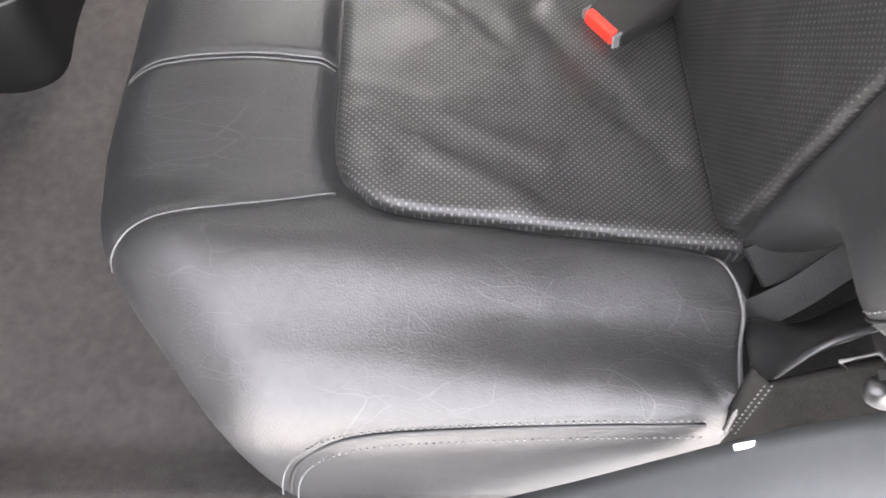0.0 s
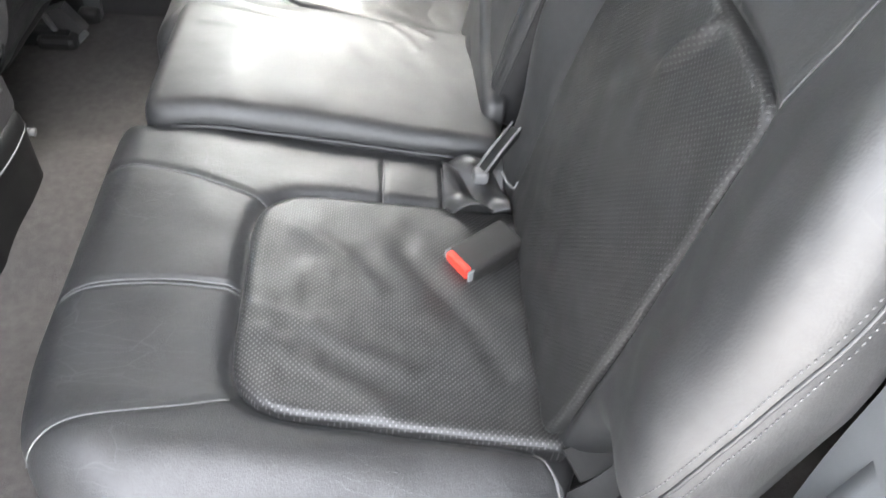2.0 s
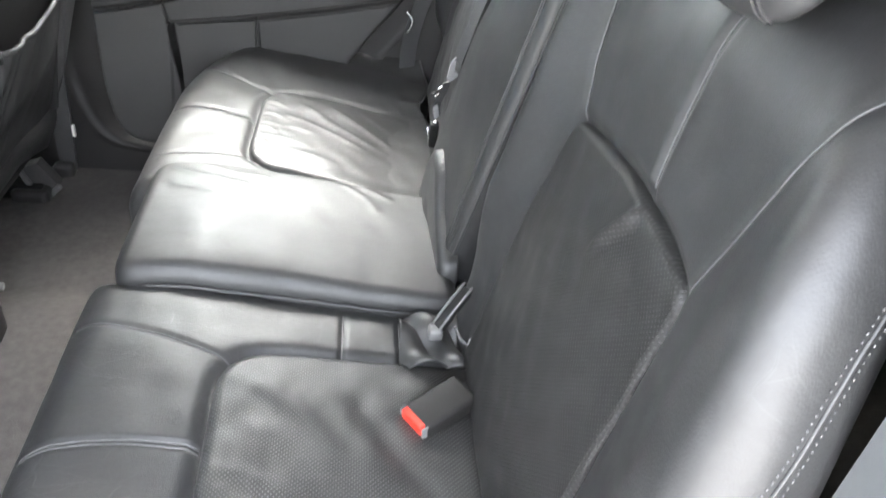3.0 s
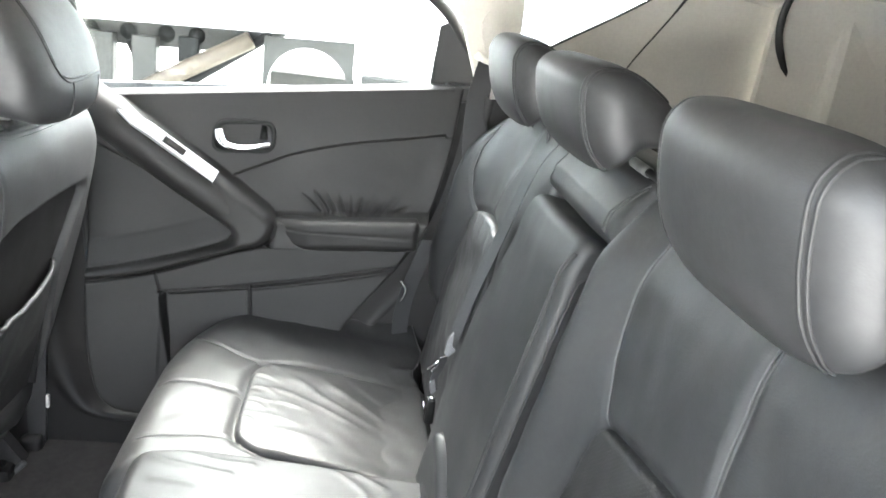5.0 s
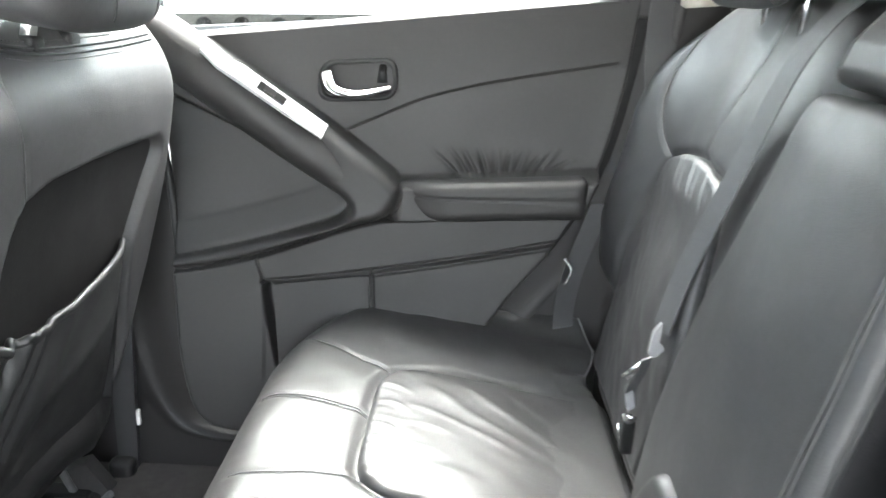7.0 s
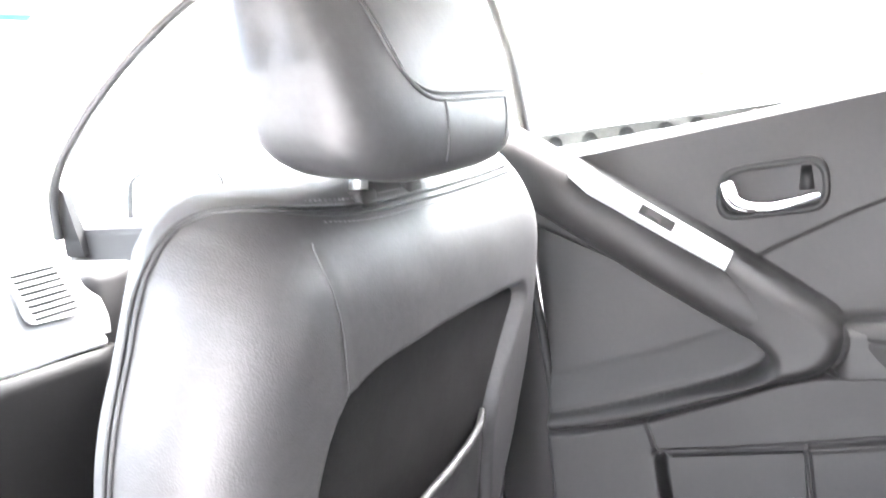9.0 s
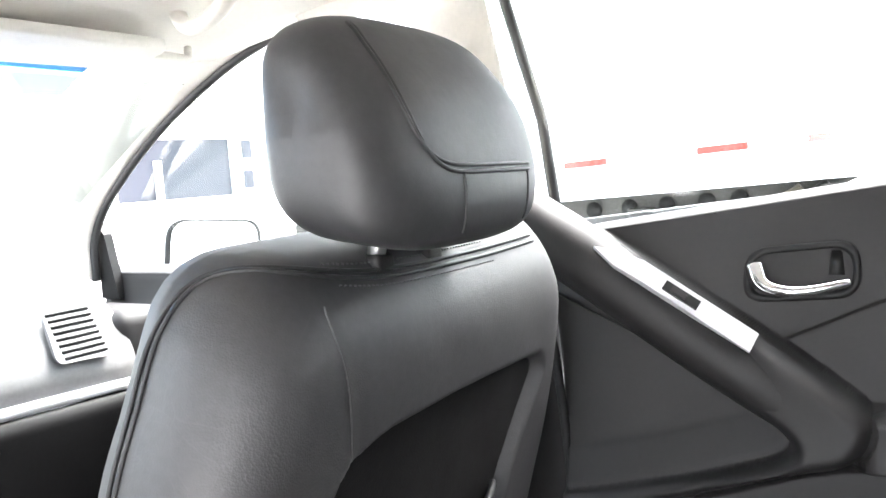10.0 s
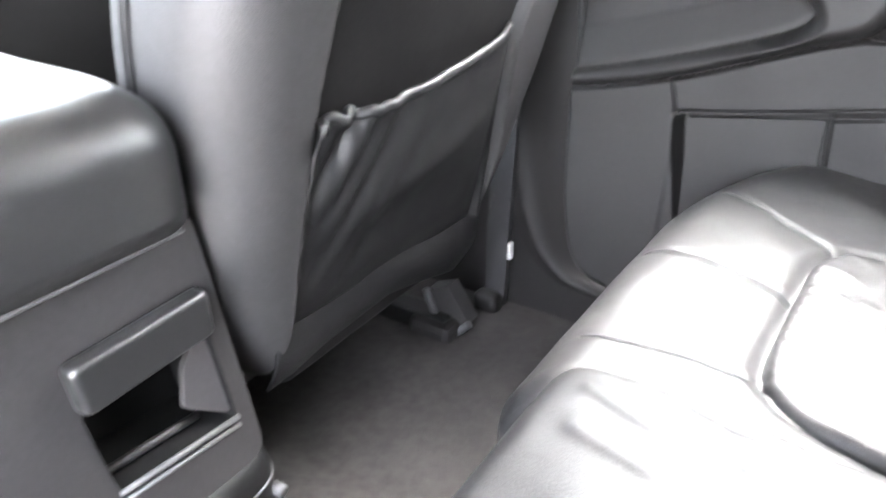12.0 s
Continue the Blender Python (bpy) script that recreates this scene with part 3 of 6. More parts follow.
def on_plate(a, b, d):
    return tuple(p0 + axis * a + side * b + out * (d + 0.010 * math.sin(min(1, max(0, a / 0.21)) * math.pi)))


L = (p1 - p0).length
plate = slab("switch_plate", [(-0.015, 0.010), (0.012, 0.000), (0.05, -0.006), (L, -0.003), (L + 0.002, 0.023), (0.06, half + 0.001), (0.02, half)], on_plate, -0.016, SILVER, door_1, "satin silver switch plate")
slab("switch_well", [(0.086, 0.002), (0.134, 0.003), (0.134, 0.015), (0.086, 0.014)], lambda a, b, d: on_plate(a, b, d + 0.0015), -0.006, TRIM_DARK, plate, "black window switch well")
slab("window_switch", [(0.096, 0.004), (0.116, 0.004), (0.116, 0.013), (0.096, 0.013)], lambda a, b, d: on_plate(a, b, d + 0.005), -0.006, TRIM, plate)

# inside handle in its oval bezel
bez = fillet([(-0.512, 0.690), (-0.378, 0.700), (-0.380, 0.768), (-0.508, 0.757)], 0.028)
inn = fillet([(-0.504, 0.698), (-0.386, 0.707), (-0.388, 0.760), (-0.500, 0.750)], 0.024)
ring_v, ring_f = [], []
for loop, n in ((bez, 0.001), (bez, 0.008), (inn, 0.008), (inn, -0.014)):
    ring_v += [framed_point(a, b, n) for a, b in loop]
nb = len(bez)
for k in range(3):
    ring_f += [(k * nb + i, k * nb + (i + 1) % nb, (k + 1) * nb + (i + 1) % nb, (k + 1) * nb + i) for i in range(nb)]
ring_f.append(tuple(range(3 * nb, 4 * nb)))
bezel = link_mesh("handle_bezel", ring_v, ring_f, TRIM_DARK, door_1, "gloss black oval handle bezel")
lever = [framed_point(-0.496, 0.736, 0.008), framed_point(-0.488, 0.714, 0.018), framed_point(-0.46, 0.707, 0.022), framed_point(-0.43, 0.709, 0.020), framed_point(-0.390, 0.718, 0.012)]
tube("release_lever", arc(lever), np.interp(np.linspace(0, 1, len(arc(lever))), [0, 0.2, 0.45, 1], [0.012, 0.012, 0.0075, 0.0055]), CHROME, bezel, "chrome release lever", sides=12)
tube("lock_knob", [framed_point(-0.405, 0.752, -0.008), framed_point(-0.405, 0.724, -0.004)], 0.010, TRIM_DARK, bezel, sides=10)

# front map pocket and armrest pad
arm_out = fillet([(-0.405, 0.545), (-0.385, 0.506), (-0.06, 0.529), (-0.06, 0.596), (-0.365, 0.572)], [0.01, 0.015, 0.012, 0.012, 0.02])
pillow("armrest_pad", Plane3((0, 0.674, 0), (1, 0, 0), (0, 0, 1), (0, -1, 0)), arm_out,
       lambda uv: 0.020 - 0.034 * (1 - step(uv[:, 0], -0.40, -0.28)) + groove(uv, [(-0.40, 0.553), (-0.06, 0.562)], 0.0022, 0.0025) + waves(uv, 5, 6, 0.0007), 0.020, 0.05, TRIM, door_1, ns=140, nt=24)
slab("pocket_front", fillet([(-0.566, 0.22), (-0.412, 0.26), (-0.414, 0.408), (-0.578, 0.384)], 0.005), lambda a, b, d: (a, 0.676 - 0.13 * (0.40 - b) + d, b), 0.012, TRIM, door_1)

# window frame and glass of the rear door
tube("window_frame", [(-0.785, 0.80, 0.775), (-0.80, 0.79, 0.95), (-0.83, 0.745, 1.13)], 0.009, BLACK_RUBBER, door_1, n=20)
tube("window_frame", arc([(-0.83, 0.745, 1.135), (-0.45, 0.725, 1.145), (-0.10, 0.735, 1.10), (0.06, 0.79, 0.90)]), 0.012, BLACK_RUBBER, door_1, n=40)
slab("quarter_vent", [(-0.062, 0.868), (-0.055, 1.0), (0.0, 1.03), (0.04, 0.95), (0.045, 0.875)], lambda a, b, d: (a, 0.80 - 0.1 * (b - 0.86) + d, b), 0.008, BLACK_RUBBER, door_1, "black fixed corner of the window")
pane = slab("pane", [(-0.785, 0.77), (-0.825, 1.13), (-0.45, 1.145), (-0.08, 1.09), (-0.05, 0.87)], lambda a, b, d: (a, 0.815 - 0.22 * (b - 0.80) + d, b), 0.004, GLASS, door_1, "clear side glass")
pane.visible_shadow = False


# ---------------------------------------------------------------- rear seats
def cushion_top(s):
    def top(uv):
        x, a = uv[:, 0], uv[:, 1] * s
        z = 0.338 - 0.052 * 0.5 * (x + 0.42 + np.sqrt((x + 0.42) ** 2 + 0.045 ** 2)) / 0.40 - 0.9 * np.clip(-0.43 - x, 0, 1) ** 2
        z = z + (0.012 * np.exp(-((a - 0.63) / 0.06) ** 2) if s < 0 else 0.020 * np.exp(-((a - 0.695) / 0.085) ** 2)) - 1.4 * np.clip(a - 0.64, 0, 1) ** 2 + 0.055 * step(x, -0.42, -0.05) * step(a, 0.66, 0.752)
        d = np.clip(np.interp(a, [0, 0.555, 0.588, 0.646, 0.69, 0.752], [-0.02, -0.026, -0.047, -0.018, -0.032, -0.052]) - x, 0, 1)
        z = z + (over_edge(d, 0.058) - over_edge(d, 0.010)) * step(0.752 - a - d, -0.01, 0.03)
        z = z - (0.024 * step(x, -0.34, -0.04) * step(a, 0.14, 0.24) * (1 - step(a, 0.52, 0.66)) if s > 0 else 0)
        q = np.stack([x, a], 1)
        z = z + (0.013 * np.exp(-((a - 0.615) / 0.050) ** 2) if s < 0 else 0)
        z = z + groove(q, INSERT[s], 0.010, 0.012 if s < 0 else 0.009 * step(-x, 0.09, 0.20), True)
        for line in COVER_SEAMS[s]:
            z = z + groove(q, arc(line), 0.004, 0.0035)
        z = z + waves(q, 21 + s, 4.0, 0.0028) + waves(q, 31 + s, 11.0, 0.0010, 2)
        return z
    return top


INSERT = {
    -1: fillet([(-0.347, 0.265), (-0.340, 0.578), (-0.008, 0.600), (-0.008, 0.242)], [0.075, 0.075, 0.01, 0.01]),
    1: fillet([(-0.372, 0.195), (-0.368, 0.505), (-0.016, 0.548), (-0.016, 0.180)], [0.070, 0.080, 0.02, 0.02]),
}
COVER_SEAMS = {
    -1: [
        [(-0.335, 0.566), (-0.366, 0.575), (-0.414, 0.589), (-0.470, 0.604), (-0.505, 0.622)],
        [(-0.347, 0.418), (-0.45, 0.418), (-0.533, 0.428)],
        [(-0.347, 0.424), (-0.45, 0.424), (-0.533, 0.434)],
        [(-0.328, 0.285), (-0.38, 0.262), (-0.46, 0.238), (-0.533, 0.225)],
        [(-0.195, 0.17), (-0.195, 0.25)],
        [(-0.117, 0.17), (-0.117, 0.245)],
    ],
    1: [
        [(-0.357, 0.494), (-0.40, 0.520), (-0.45, 0.552), (-0.507, 0.592)],
        [(-0.372, 0.369), (-0.45, 0.385), (-0.522, 0.396)],
        [(-0.372, 0.376), (-0.45, 0.392), (-0.522, 0.403)],
        [(-0.358, 0.226), (-0.43, 0.220), (-0.515, 0.214)],
        [(-0.207, 0.14), (-0.207, 0.184)],
        [(-0.130, 0.14), (-0.130, 0.182)],
    ],
}


def rear_cushion(s, root):
    flip = lambda pts: [(x, s * a) for x, a in pts]
    outline = fillet(flip([(-0.552, 0.115), (-0.545, 0.580), (-0.402, 0.752), (-0.052, 0.752), (-0.032, 0.69), (-0.018, 0.646), (-0.047, 0.588), (-0.026, 0.555), (-0.02, 0.115)]), [0.03, 0.10, 0.035, 0.02, 0.02, 0.008, 0.008, 0.02, 0.01])
    raw = cushion_top(s)
    top = rounded_top(outline, raw, 0.058)
    body = pillow("cushion", FLAT, outline, raw, 0.058, 0.24, CREASED, root, "creased leather seat cushion", tuck=0.03, ns=440, nt=84, centre=(-0.24, s * 0.43))

    def insert_top(uv):
        q = np.stack([uv[:, 0], uv[:, 1] * s], 1)
        x, a = q.T
        z = 0.336 - 0.052 * np.clip((x + 0.42) / 0.40, 0, 1) + 0.006
        z = z + (0.007 if s < 0 else 0.001) * np.exp(-((x + 0.20) / 0.12) ** 2 - ((a - 0.42) / 0.13) ** 2)
        z = z + (0.012 * np.exp(-((a - 0.63) / 0.06) ** 2) if s < 0 else 0.020 * np.exp(-((a - 0.695) / 0.085) ** 2)) + (0.013 * np.exp(-((a - 0.615) / 0.050) ** 2) if s < 0 else 0) + waves(q, 41 + s, 5.0, 0.0024 if s < 0 else 0.002) + waves(q, 45 + s, 14.0, 0.0009, 2)
        if s > 0:
            z = z - 0.024 * step(x, -0.34, -0.04) * step(a, 0.14, 0.24) * (1 - step(a, 0.52, 0.66))
            z = z - 0.003 + 0.006 * (1 - np.exp(-line_distance(q, INSERT[s], True) / 0.020)) * step(-x, 0.08, 0.20) - 0.004 * step(x, -0.20, -0.06)
            for k in range(15):
                a0 = 0.225 + 0.0185 * k + 0.004 * math.sin(5.1 * k)
                far = 0.030 + 0.028 * abs(math.sin(1.9 * k + 0.6))
                z = z + 0.0024 * (0.6 + 0.4 * math.sin(2.3 * k)) * gauss_line(q, [(-0.366, a0), (-0.366 + 0.5 * far, a0 - 0.002 + 0.004 * math.sin(k)), (-0.366 + far, a0 - 0.012 + 0.010 * math.sin(4 * k))], 0.0045) * (1 - step(x, -0.366 + 0.4 * far, -0.362 + far))
            for k, (size, width, line) in enumerate(WRINKLES):
                z = z + 0.45 * size * gauss_line(q, line, width) * step(x, line[0][0] - 0.01, line[0][0] + 0.04) * (1 - step(x, line[-1][0] - 0.05, line[-1][0] + 0.01))
        else:
            for size, width, line in (
                (0.0050, 0.013, [(-0.315, 0.485), (-0.278, 0.513), (-0.248, 0.531), (-0.195, 0.562)]),
                (0.0035, 0.012, [(-0.331, 0.455), (-0.281, 0.463), (-0.229, 0.495), (-0.17, 0.518)]),
                (-0.0040, 0.016, [(-0.17, 0.345), (-0.139, 0.39), (-0.095, 0.447), (-0.06, 0.505)]),
                (0.0030, 0.011, [(-0.29, 0.33), (-0.24, 0.36), (-0.20, 0.41)]),
            ):
                z = z + size * gauss_line(q, line, width)
        return z
    pillow("insert_panel", FLAT, INSERT[s] * (1, s), insert_top, 0.016 if s < 0 else 0.012, 0.03, PERF_FLAT if s < 0 else CREASED, body, "finely perforated leather centre panel" if s < 0 else "wrinkled leather centre panel", ns=260, nt=80)
    for line in COVER_SEAMS[s]:
        seam("seam", FLAT, flip(line), top, PIPING, body, 0.0010, 0.0012)
    side_line = arc([(-0.380, 0.7505, 0.150), (-0.372, 0.7515, 0.20), (-0.357, 0.7525, 0.254), (-0.333, 0.7485, 0.283), (-0.30, 0.7445, 0.292), (-0.245, 0.7435, 0.299), (-0.167, 0.7425, 0.307), (-0.071, 0.7415, 0.307)], 2) * (1, s, 1)
    out_of = np.gradient(side_line, axis=0)
    across = np.stack([-out_of[:, 2], 0.5 * s * np.abs(out_of[:, 0]), out_of[:, 0]], 1)
    across = across / np.linalg.norm(across, axis=1)[:, None] * (1, -1, 1)
    tube("piping", side_line, 0.0022, LEATHER, body)
    stitch_path("stitching", side_line + 0.007 * across + (0, 0.0022 * s, 0.001), body, radius=0.0009)
    stitch_path("stitching", side_line - 0.006 * across + (0, 0.004 * s, 0), body, radius=0.0008)
    if s > 0:
        for ob in (body, *body.children):
            base = body.parent.matrix_world.translation.x
            for vert in ob.data.vertices:
                vert.co.x = -0.02 + (vert.co.x + base + 0.02) * 1.018 - base
    seam("corner_piping", FLAT, flip([(-0.049, 0.588), (-0.022, 0.643), (-0.033, 0.684), (-0.055, 0.742)]), top, PIPING, body, 0.0017, 0.0005)
    return body


WRINKLES = [
    (0.0050, 0.010, [(-0.30, 0.455), (-0.25, 0.425), (-0.19, 0.38), (-0.13, 0.35)]),
    (0.0042, 0.008, [(-0.33, 0.395), (-0.27, 0.385), (-0.20, 0.345), (-0.15, 0.33)]),
    (0.0045, 0.011, [(-0.24, 0.475), (-0.19, 0.435), (-0.12, 0.39), (-0.08, 0.375)]),
    (-0.0035, 0.009, [(-0.27, 0.44), (-0.21, 0.40), (-0.15, 0.365)]),
    (0.0036, 0.007, [(-0.35, 0.31), (-0.31, 0.295), (-0.26, 0.285)]),
    (0.0030, 0.008, [(-0.33, 0.255), (-0.27, 0.262), (-0.21, 0.25)]),
    (-0.0030, 0.010, [(-0.20, 0.50), (-0.15, 0.455), (-0.09, 0.43)]),
    (0.0026, 0.006, [(-0.34, 0.345), (-0.29, 0.352), (-0.24, 0.335)]),
]

# middle place
middle = thing("rear_middle_seat", (-0.27, -0.005, 0.12), "black leather middle seat with raised cushion and folded-up armrest", "seat", "rear seats")


def middle_top(uv):
    x = uv[:, 0]
    folds = np.zeros(len(x))
    for size, line in ((0.0024, [(-0.47, 0.10), (-0.42, 0.075), (-0.36, 0.07)]), (0.0022, [(-0.44, 0.12), (-0.39, 0.10), (-0.33, 0.102)]), (0.0018, [(-0.46, 0.05), (-0.40, 0.035)]), (0.0016, [(-0.20, 0.115), (-0.165, 0.085), (-0.15, 0.055)]), (0.0020, [(-0.17, 0.12), (-0.13, 0.095)])):
        folds = folds + size * gauss_line(uv, line, 0.0065)
    return folds - 0.010 * step(x, -0.36, -0.05) * (1 - (uv[:, 1] / 0.16) ** 2) + 0.372 - 0.04 * np.clip((x + 0.40) / 0.38, 0, 1) - 0.8 * np.clip(-0.40 - x, 0, 1) ** 2 + waves(uv, 51, 4.5, 0.0018) + waves(uv, 52, 14, 0.0005, 2) - 0.010 * (uv[:, 1] / 0.15) ** 4


mid_line = fillet([(-0.508, -0.152), (-0.508, 0.142), (-0.03, 0.142), (-0.03, -0.152)], [0.03, 0.03, 0.01, 0.01])
mid_cushion = pillow("cushion", FLAT, mid_line, middle_top, 0.022, 0.26, LEATHER, middle, tuck=0.03, ns=300, nt=60)
for y in (-0.153, 0.143):
    for dz in (0.026, 0.040):
        tube("piping", [(x, y * 1.012, float(middle_top(np.array([[x, y]]))[0]) - dz) for x in np.linspace(-0.47, -0.05, 30)], 0.003, LEATHER, mid_cushion)

# backrests
LEAN_A = radians(11.5)
BACK = Plane3((-0.030, 0, 0.30), (0, 1, 0), (math.sin(LEAN_A), 0, math.cos(LEAN_A)), (-math.cos(LEAN_A), 0, math.sin(LEAN_A)))
LUMBAR_FAR = fillet([(0.285, 0.0), (0.280, 0.20), (0.352, 0.378), (0.47, 0.395), (0.588, 0.364), (0.630, 0.20), (0.615, 0.0)], [0.01, 0.1, 0.02, 0.1, 0.03, 0.1, 0.02])
LUMBAR = fillet([(0.235, 0.0), (0.228, 0.20), (0.252, 0.380), (0.42, 0.410), (0.577, 0.398), (0.595, 0.20), (0.585, 0.0)], [0.01, 0.1, 0.015, 0.1, 0.02, 0.1, 0.02])
BACK_SEAMS = [
    [(0.252, 0.380), (0.226, 0.44), (0.217, 0.50), (0.222, 0.60)],
    [(0.450, 0.415), (0.438, 0.50), (0.430, 0.61)],
    [(0.455, 0.415), (0.443, 0.50), (0.435, 0.61)],
    [(0.577, 0.398), (0.602, 0.49), (0.622, 0.60)],
]
BACK_SEAMS_FAR = [
    [(0.455, 0.396), (0.436, 0.467), (0.415, 0.556), (0.410, 0.61)],
    [(0.588, 0.364), (0.622, 0.385), (0.648, 0.44), (0.646, 0.55), (0.640, 0.61)],
]
lumbar_of, seams_of = {-1: LUMBAR, 1: LUMBAR_FAR}, {-1: BACK_SEAMS, 1: BACK_SEAMS_FAR}


def back_top(s):
    def top(uv):
        a, v = uv[:, 0] * s, uv[:, 1]
        q = np.stack([a, v], 1)
        w = 0.0 + 0.044 * np.exp(-((a - 0.70) / 0.078) ** 2) * step(v, 0.05, 0.25) * (1 - 0.5 * step(v, 0.45, 0.62))
        if s < 0:
            w = w + (0.010 + 0.028 * step(v, 0.06, 0.24) * (1 - step(v, 0.50, 0.62))) * np.exp(-((a - 0.168) / 0.040) ** 2)
        w = w - (0.02 * step(v, 0.52, 0.64) if s < 0 else 0.030 * step(v, 0.40, 0.66)) + groove(q, lumbar_of[s], 0.008, 0.008, True)
        for line in seams_of[s]:
            w = w + groove(q, arc(line), 0.005, 0.004)
        return w + waves(q, 61 + s, 4, 0.003) + waves(q, 65 + s, 11, 0.001, 2)
    return top


LOAF = fillet([(-0.070, 0.042), (-0.064, 0.0), (-0.048, -0.037), (-0.018, -0.062), (0.004, -0.045), (0.022, -0.027), (0.072, -0.022), (0.068, 0.012), (0.030, 0.044), (-0.012, 0.062), (-0.052, 0.060)], [0.02, 0.1, 0.06, 0.014, 0.02, 0.012, 0.012, 0.04, 0.05, 0.05, 0.02], 6)
LOAF_RING = resampled(LOAF, 110)


def headrest(root, centre, half, grow, label=""):
    """A head restraint: a padded lip in front, cut away over its posts behind, with piped end panels."""
    def ring(y):
        t = min(1.0, abs(y) / half)
        k = max(0.002, 1 - t ** 5) ** (1 / 3)
        return [(centre[0] + a * (0.25 + 0.75 * k) + 0.020 * t ** 2.5 * (a < 0.03) * (0.03 - a) / 0.1, centre[1] + y, centre[2] + grow * b * (0.12 + 0.88 * k)) for a, b in LOAF_RING]
    ys = half * np.sin(np.linspace(-np.pi / 2, np.pi / 2, 57))
    n = len(LOAF_RING)
    verts = [p for y in ys for p in ring(y)]
    faces = [(i * n + j, i * n + (j + 1) % n, (i + 1) * n + (j + 1) % n, (i + 1) * n + j) for i in range(len(ys) - 1) for j in range(n)]
    faces += [tuple(range(n)), tuple(range((len(ys) - 1) * n, len(ys) * n))]
    pad = link_mesh("headrest", verts, faces, PADDED, root, label)
    first = int(np.argmin(np.hypot(LOAF_RING[:, 0] + 0.018, LOAF_RING[:, 1] + 0.060)))
    order = [(first - k) % n for k in range(n)] if LOAF_RING[(first - 6) % n, 0] < LOAF_RING[first, 0] else [(first + k) % n for k in range(n)]
    for side in (-1, 1):
        for off in (0.0, 0.005):
            line = np.array(ring(side * (half * 0.80 - off)))[order[: int(n * 0.62)]]
            tube("seam", draped(line, pad, 0.0002), 0.0015, LEATHER, pad, sides=6)
    return pad


def rear_back(s, root):
    flip = lambda pts: [(s * a, v) for a, v in pts]
    inner = [(0.126, -0.03), (0.126, 0.30), (0.126, 0.622)] if s < 0 else [(0.250, -0.03), (0.218, 0.30), (0.178, 0.622)]
    outline = fillet(flip([*inner, (0.60, 0.622), (0.70, 0.52), (0.748, 0.36), (0.748, 0.17), (0.733, 0.118), (0.69, 0.112), (0.645, 0.112), (0.605, 0.03), (0.59, -0.03)]), [0.01, 0.02, 0.03, 0.06, 0.06, 0.1, 0.03, 0.03, 0.02, 0.03, 0.03, 0.02])
    raw = back_top(s)
    top = rounded_top(outline, raw, 0.035)
    body = pillow("backrest", BACK, outline, raw, 0.035, 0.075 if s < 0 else 0.13, LEATHER, root, "leather backrest with side bolster", tuck=0.02, ns=440, nt=84, centre=(s * 0.44, 0.30))

    def lumbar_top(uv):
        q = np.stack([uv[:, 0] * s, uv[:, 1]], 1)
        w = 0.003 + 0.014 * np.exp(-((q[:, 0] - 0.42) / 0.14) ** 2 - ((q[:, 1] - 0.2) / 0.16) ** 2)
        if s > 0:
            w = w + 0.008 * np.exp(-((q[:, 1] - 0.345) / 0.035) ** 2 - ((q[:, 0] - 0.46) / 0.10) ** 2)
        for k in range(9):
            a0, v0 = 0.46 if s < 0 else 0.39 + 0.002 * k + 0.0135 * k, 0.398 - 0.002 * k
            w = w + 0.0030 * (0.6 + 0.4 * math.sin(2.1 * k)) * gauss_line(q, [(a0 + 0.006, v0), (a0 - 0.010, v0 - 0.03), (a0 - 0.026 - 0.006 * (k % 3), v0 - 0.065)], 0.0046) * step(q[:, 1], v0 - 0.075, v0 - 0.03)
        return w + waves(q, 71 + s, 4, 0.003) + waves(q, 75 + s, 14, 0.0012, 2)
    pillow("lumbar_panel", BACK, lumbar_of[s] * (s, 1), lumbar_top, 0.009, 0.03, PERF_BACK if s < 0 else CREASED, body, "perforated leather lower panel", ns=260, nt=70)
    for line in seams_of[s]:
        seam("seam", BACK, flip(line), top, THREAD, body, 0.0010, 0.0011)
    side_line = arc([(-0.006, 0.716, 0.430), (-0.003, 0.724, 0.452), (0.006, 0.734, 0.527), (0.022, 0.737, 0.587), (0.032, 0.737, 0.627), (0.050, 0.734, 0.675), (0.070, 0.7225, 0.74), (0.082, 0.7115, 0.77), (0.099, 0.6975, 0.795), (0.118, 0.680, 0.82)], 2) * (1, s, 1)
    tube("piping", draped(side_line, body, 0.0002), 0.0017, LEATHER, body)
    stitch_path("stitching", draped(side_line + (-0.0060, -0.0020 * s, 0), body, 0.0004), body, radius=0.0006)
    stitch_path("stitching", draped(side_line + (0.0062, 0.0012 * s, 0), body, 0.0004), body, radius=0.0006)
    c = (0.070, s * 0.425, 0.942)
    pad = headrest(root, c, 0.140, 1.2, "padded leather headrest")
    for dy in (-0.06, 0.06):
        tube("headrest_post", [(0.110, s * 0.425 + dy, 0.83), (0.105, s * 0.425 + dy, 0.94)], 0.006, CHROME, pad, "chrome headrest post")
    return body


covers = {}
for s in (-1, 1):
    seat = thing("bench_seat", (-0.30, s * 0.44, 0.10), "black leather rear seat with perforated panels, creased and worn" if s < 0 else "black leather rear seat beside the closed door, deeply wrinkled", "seat", "rear seats")
    covers[s] = rear_cushion(s, seat)
    rear_back(s, seat)

centre_back = middle


def slab_top(uv):
    full = 0.014 * (1 - step(uv[:, 1], 0.28, 0.46)) * step(uv[:, 0], -0.04, 0.12)
    return 0.034 + full + waves(uv, 81, 4, 0.002) - 0.012 * ((uv[:, 0] - 0.05) / 0.17) ** 2 - 0.006 * step(uv[:, 1], 0.46, 0.52)


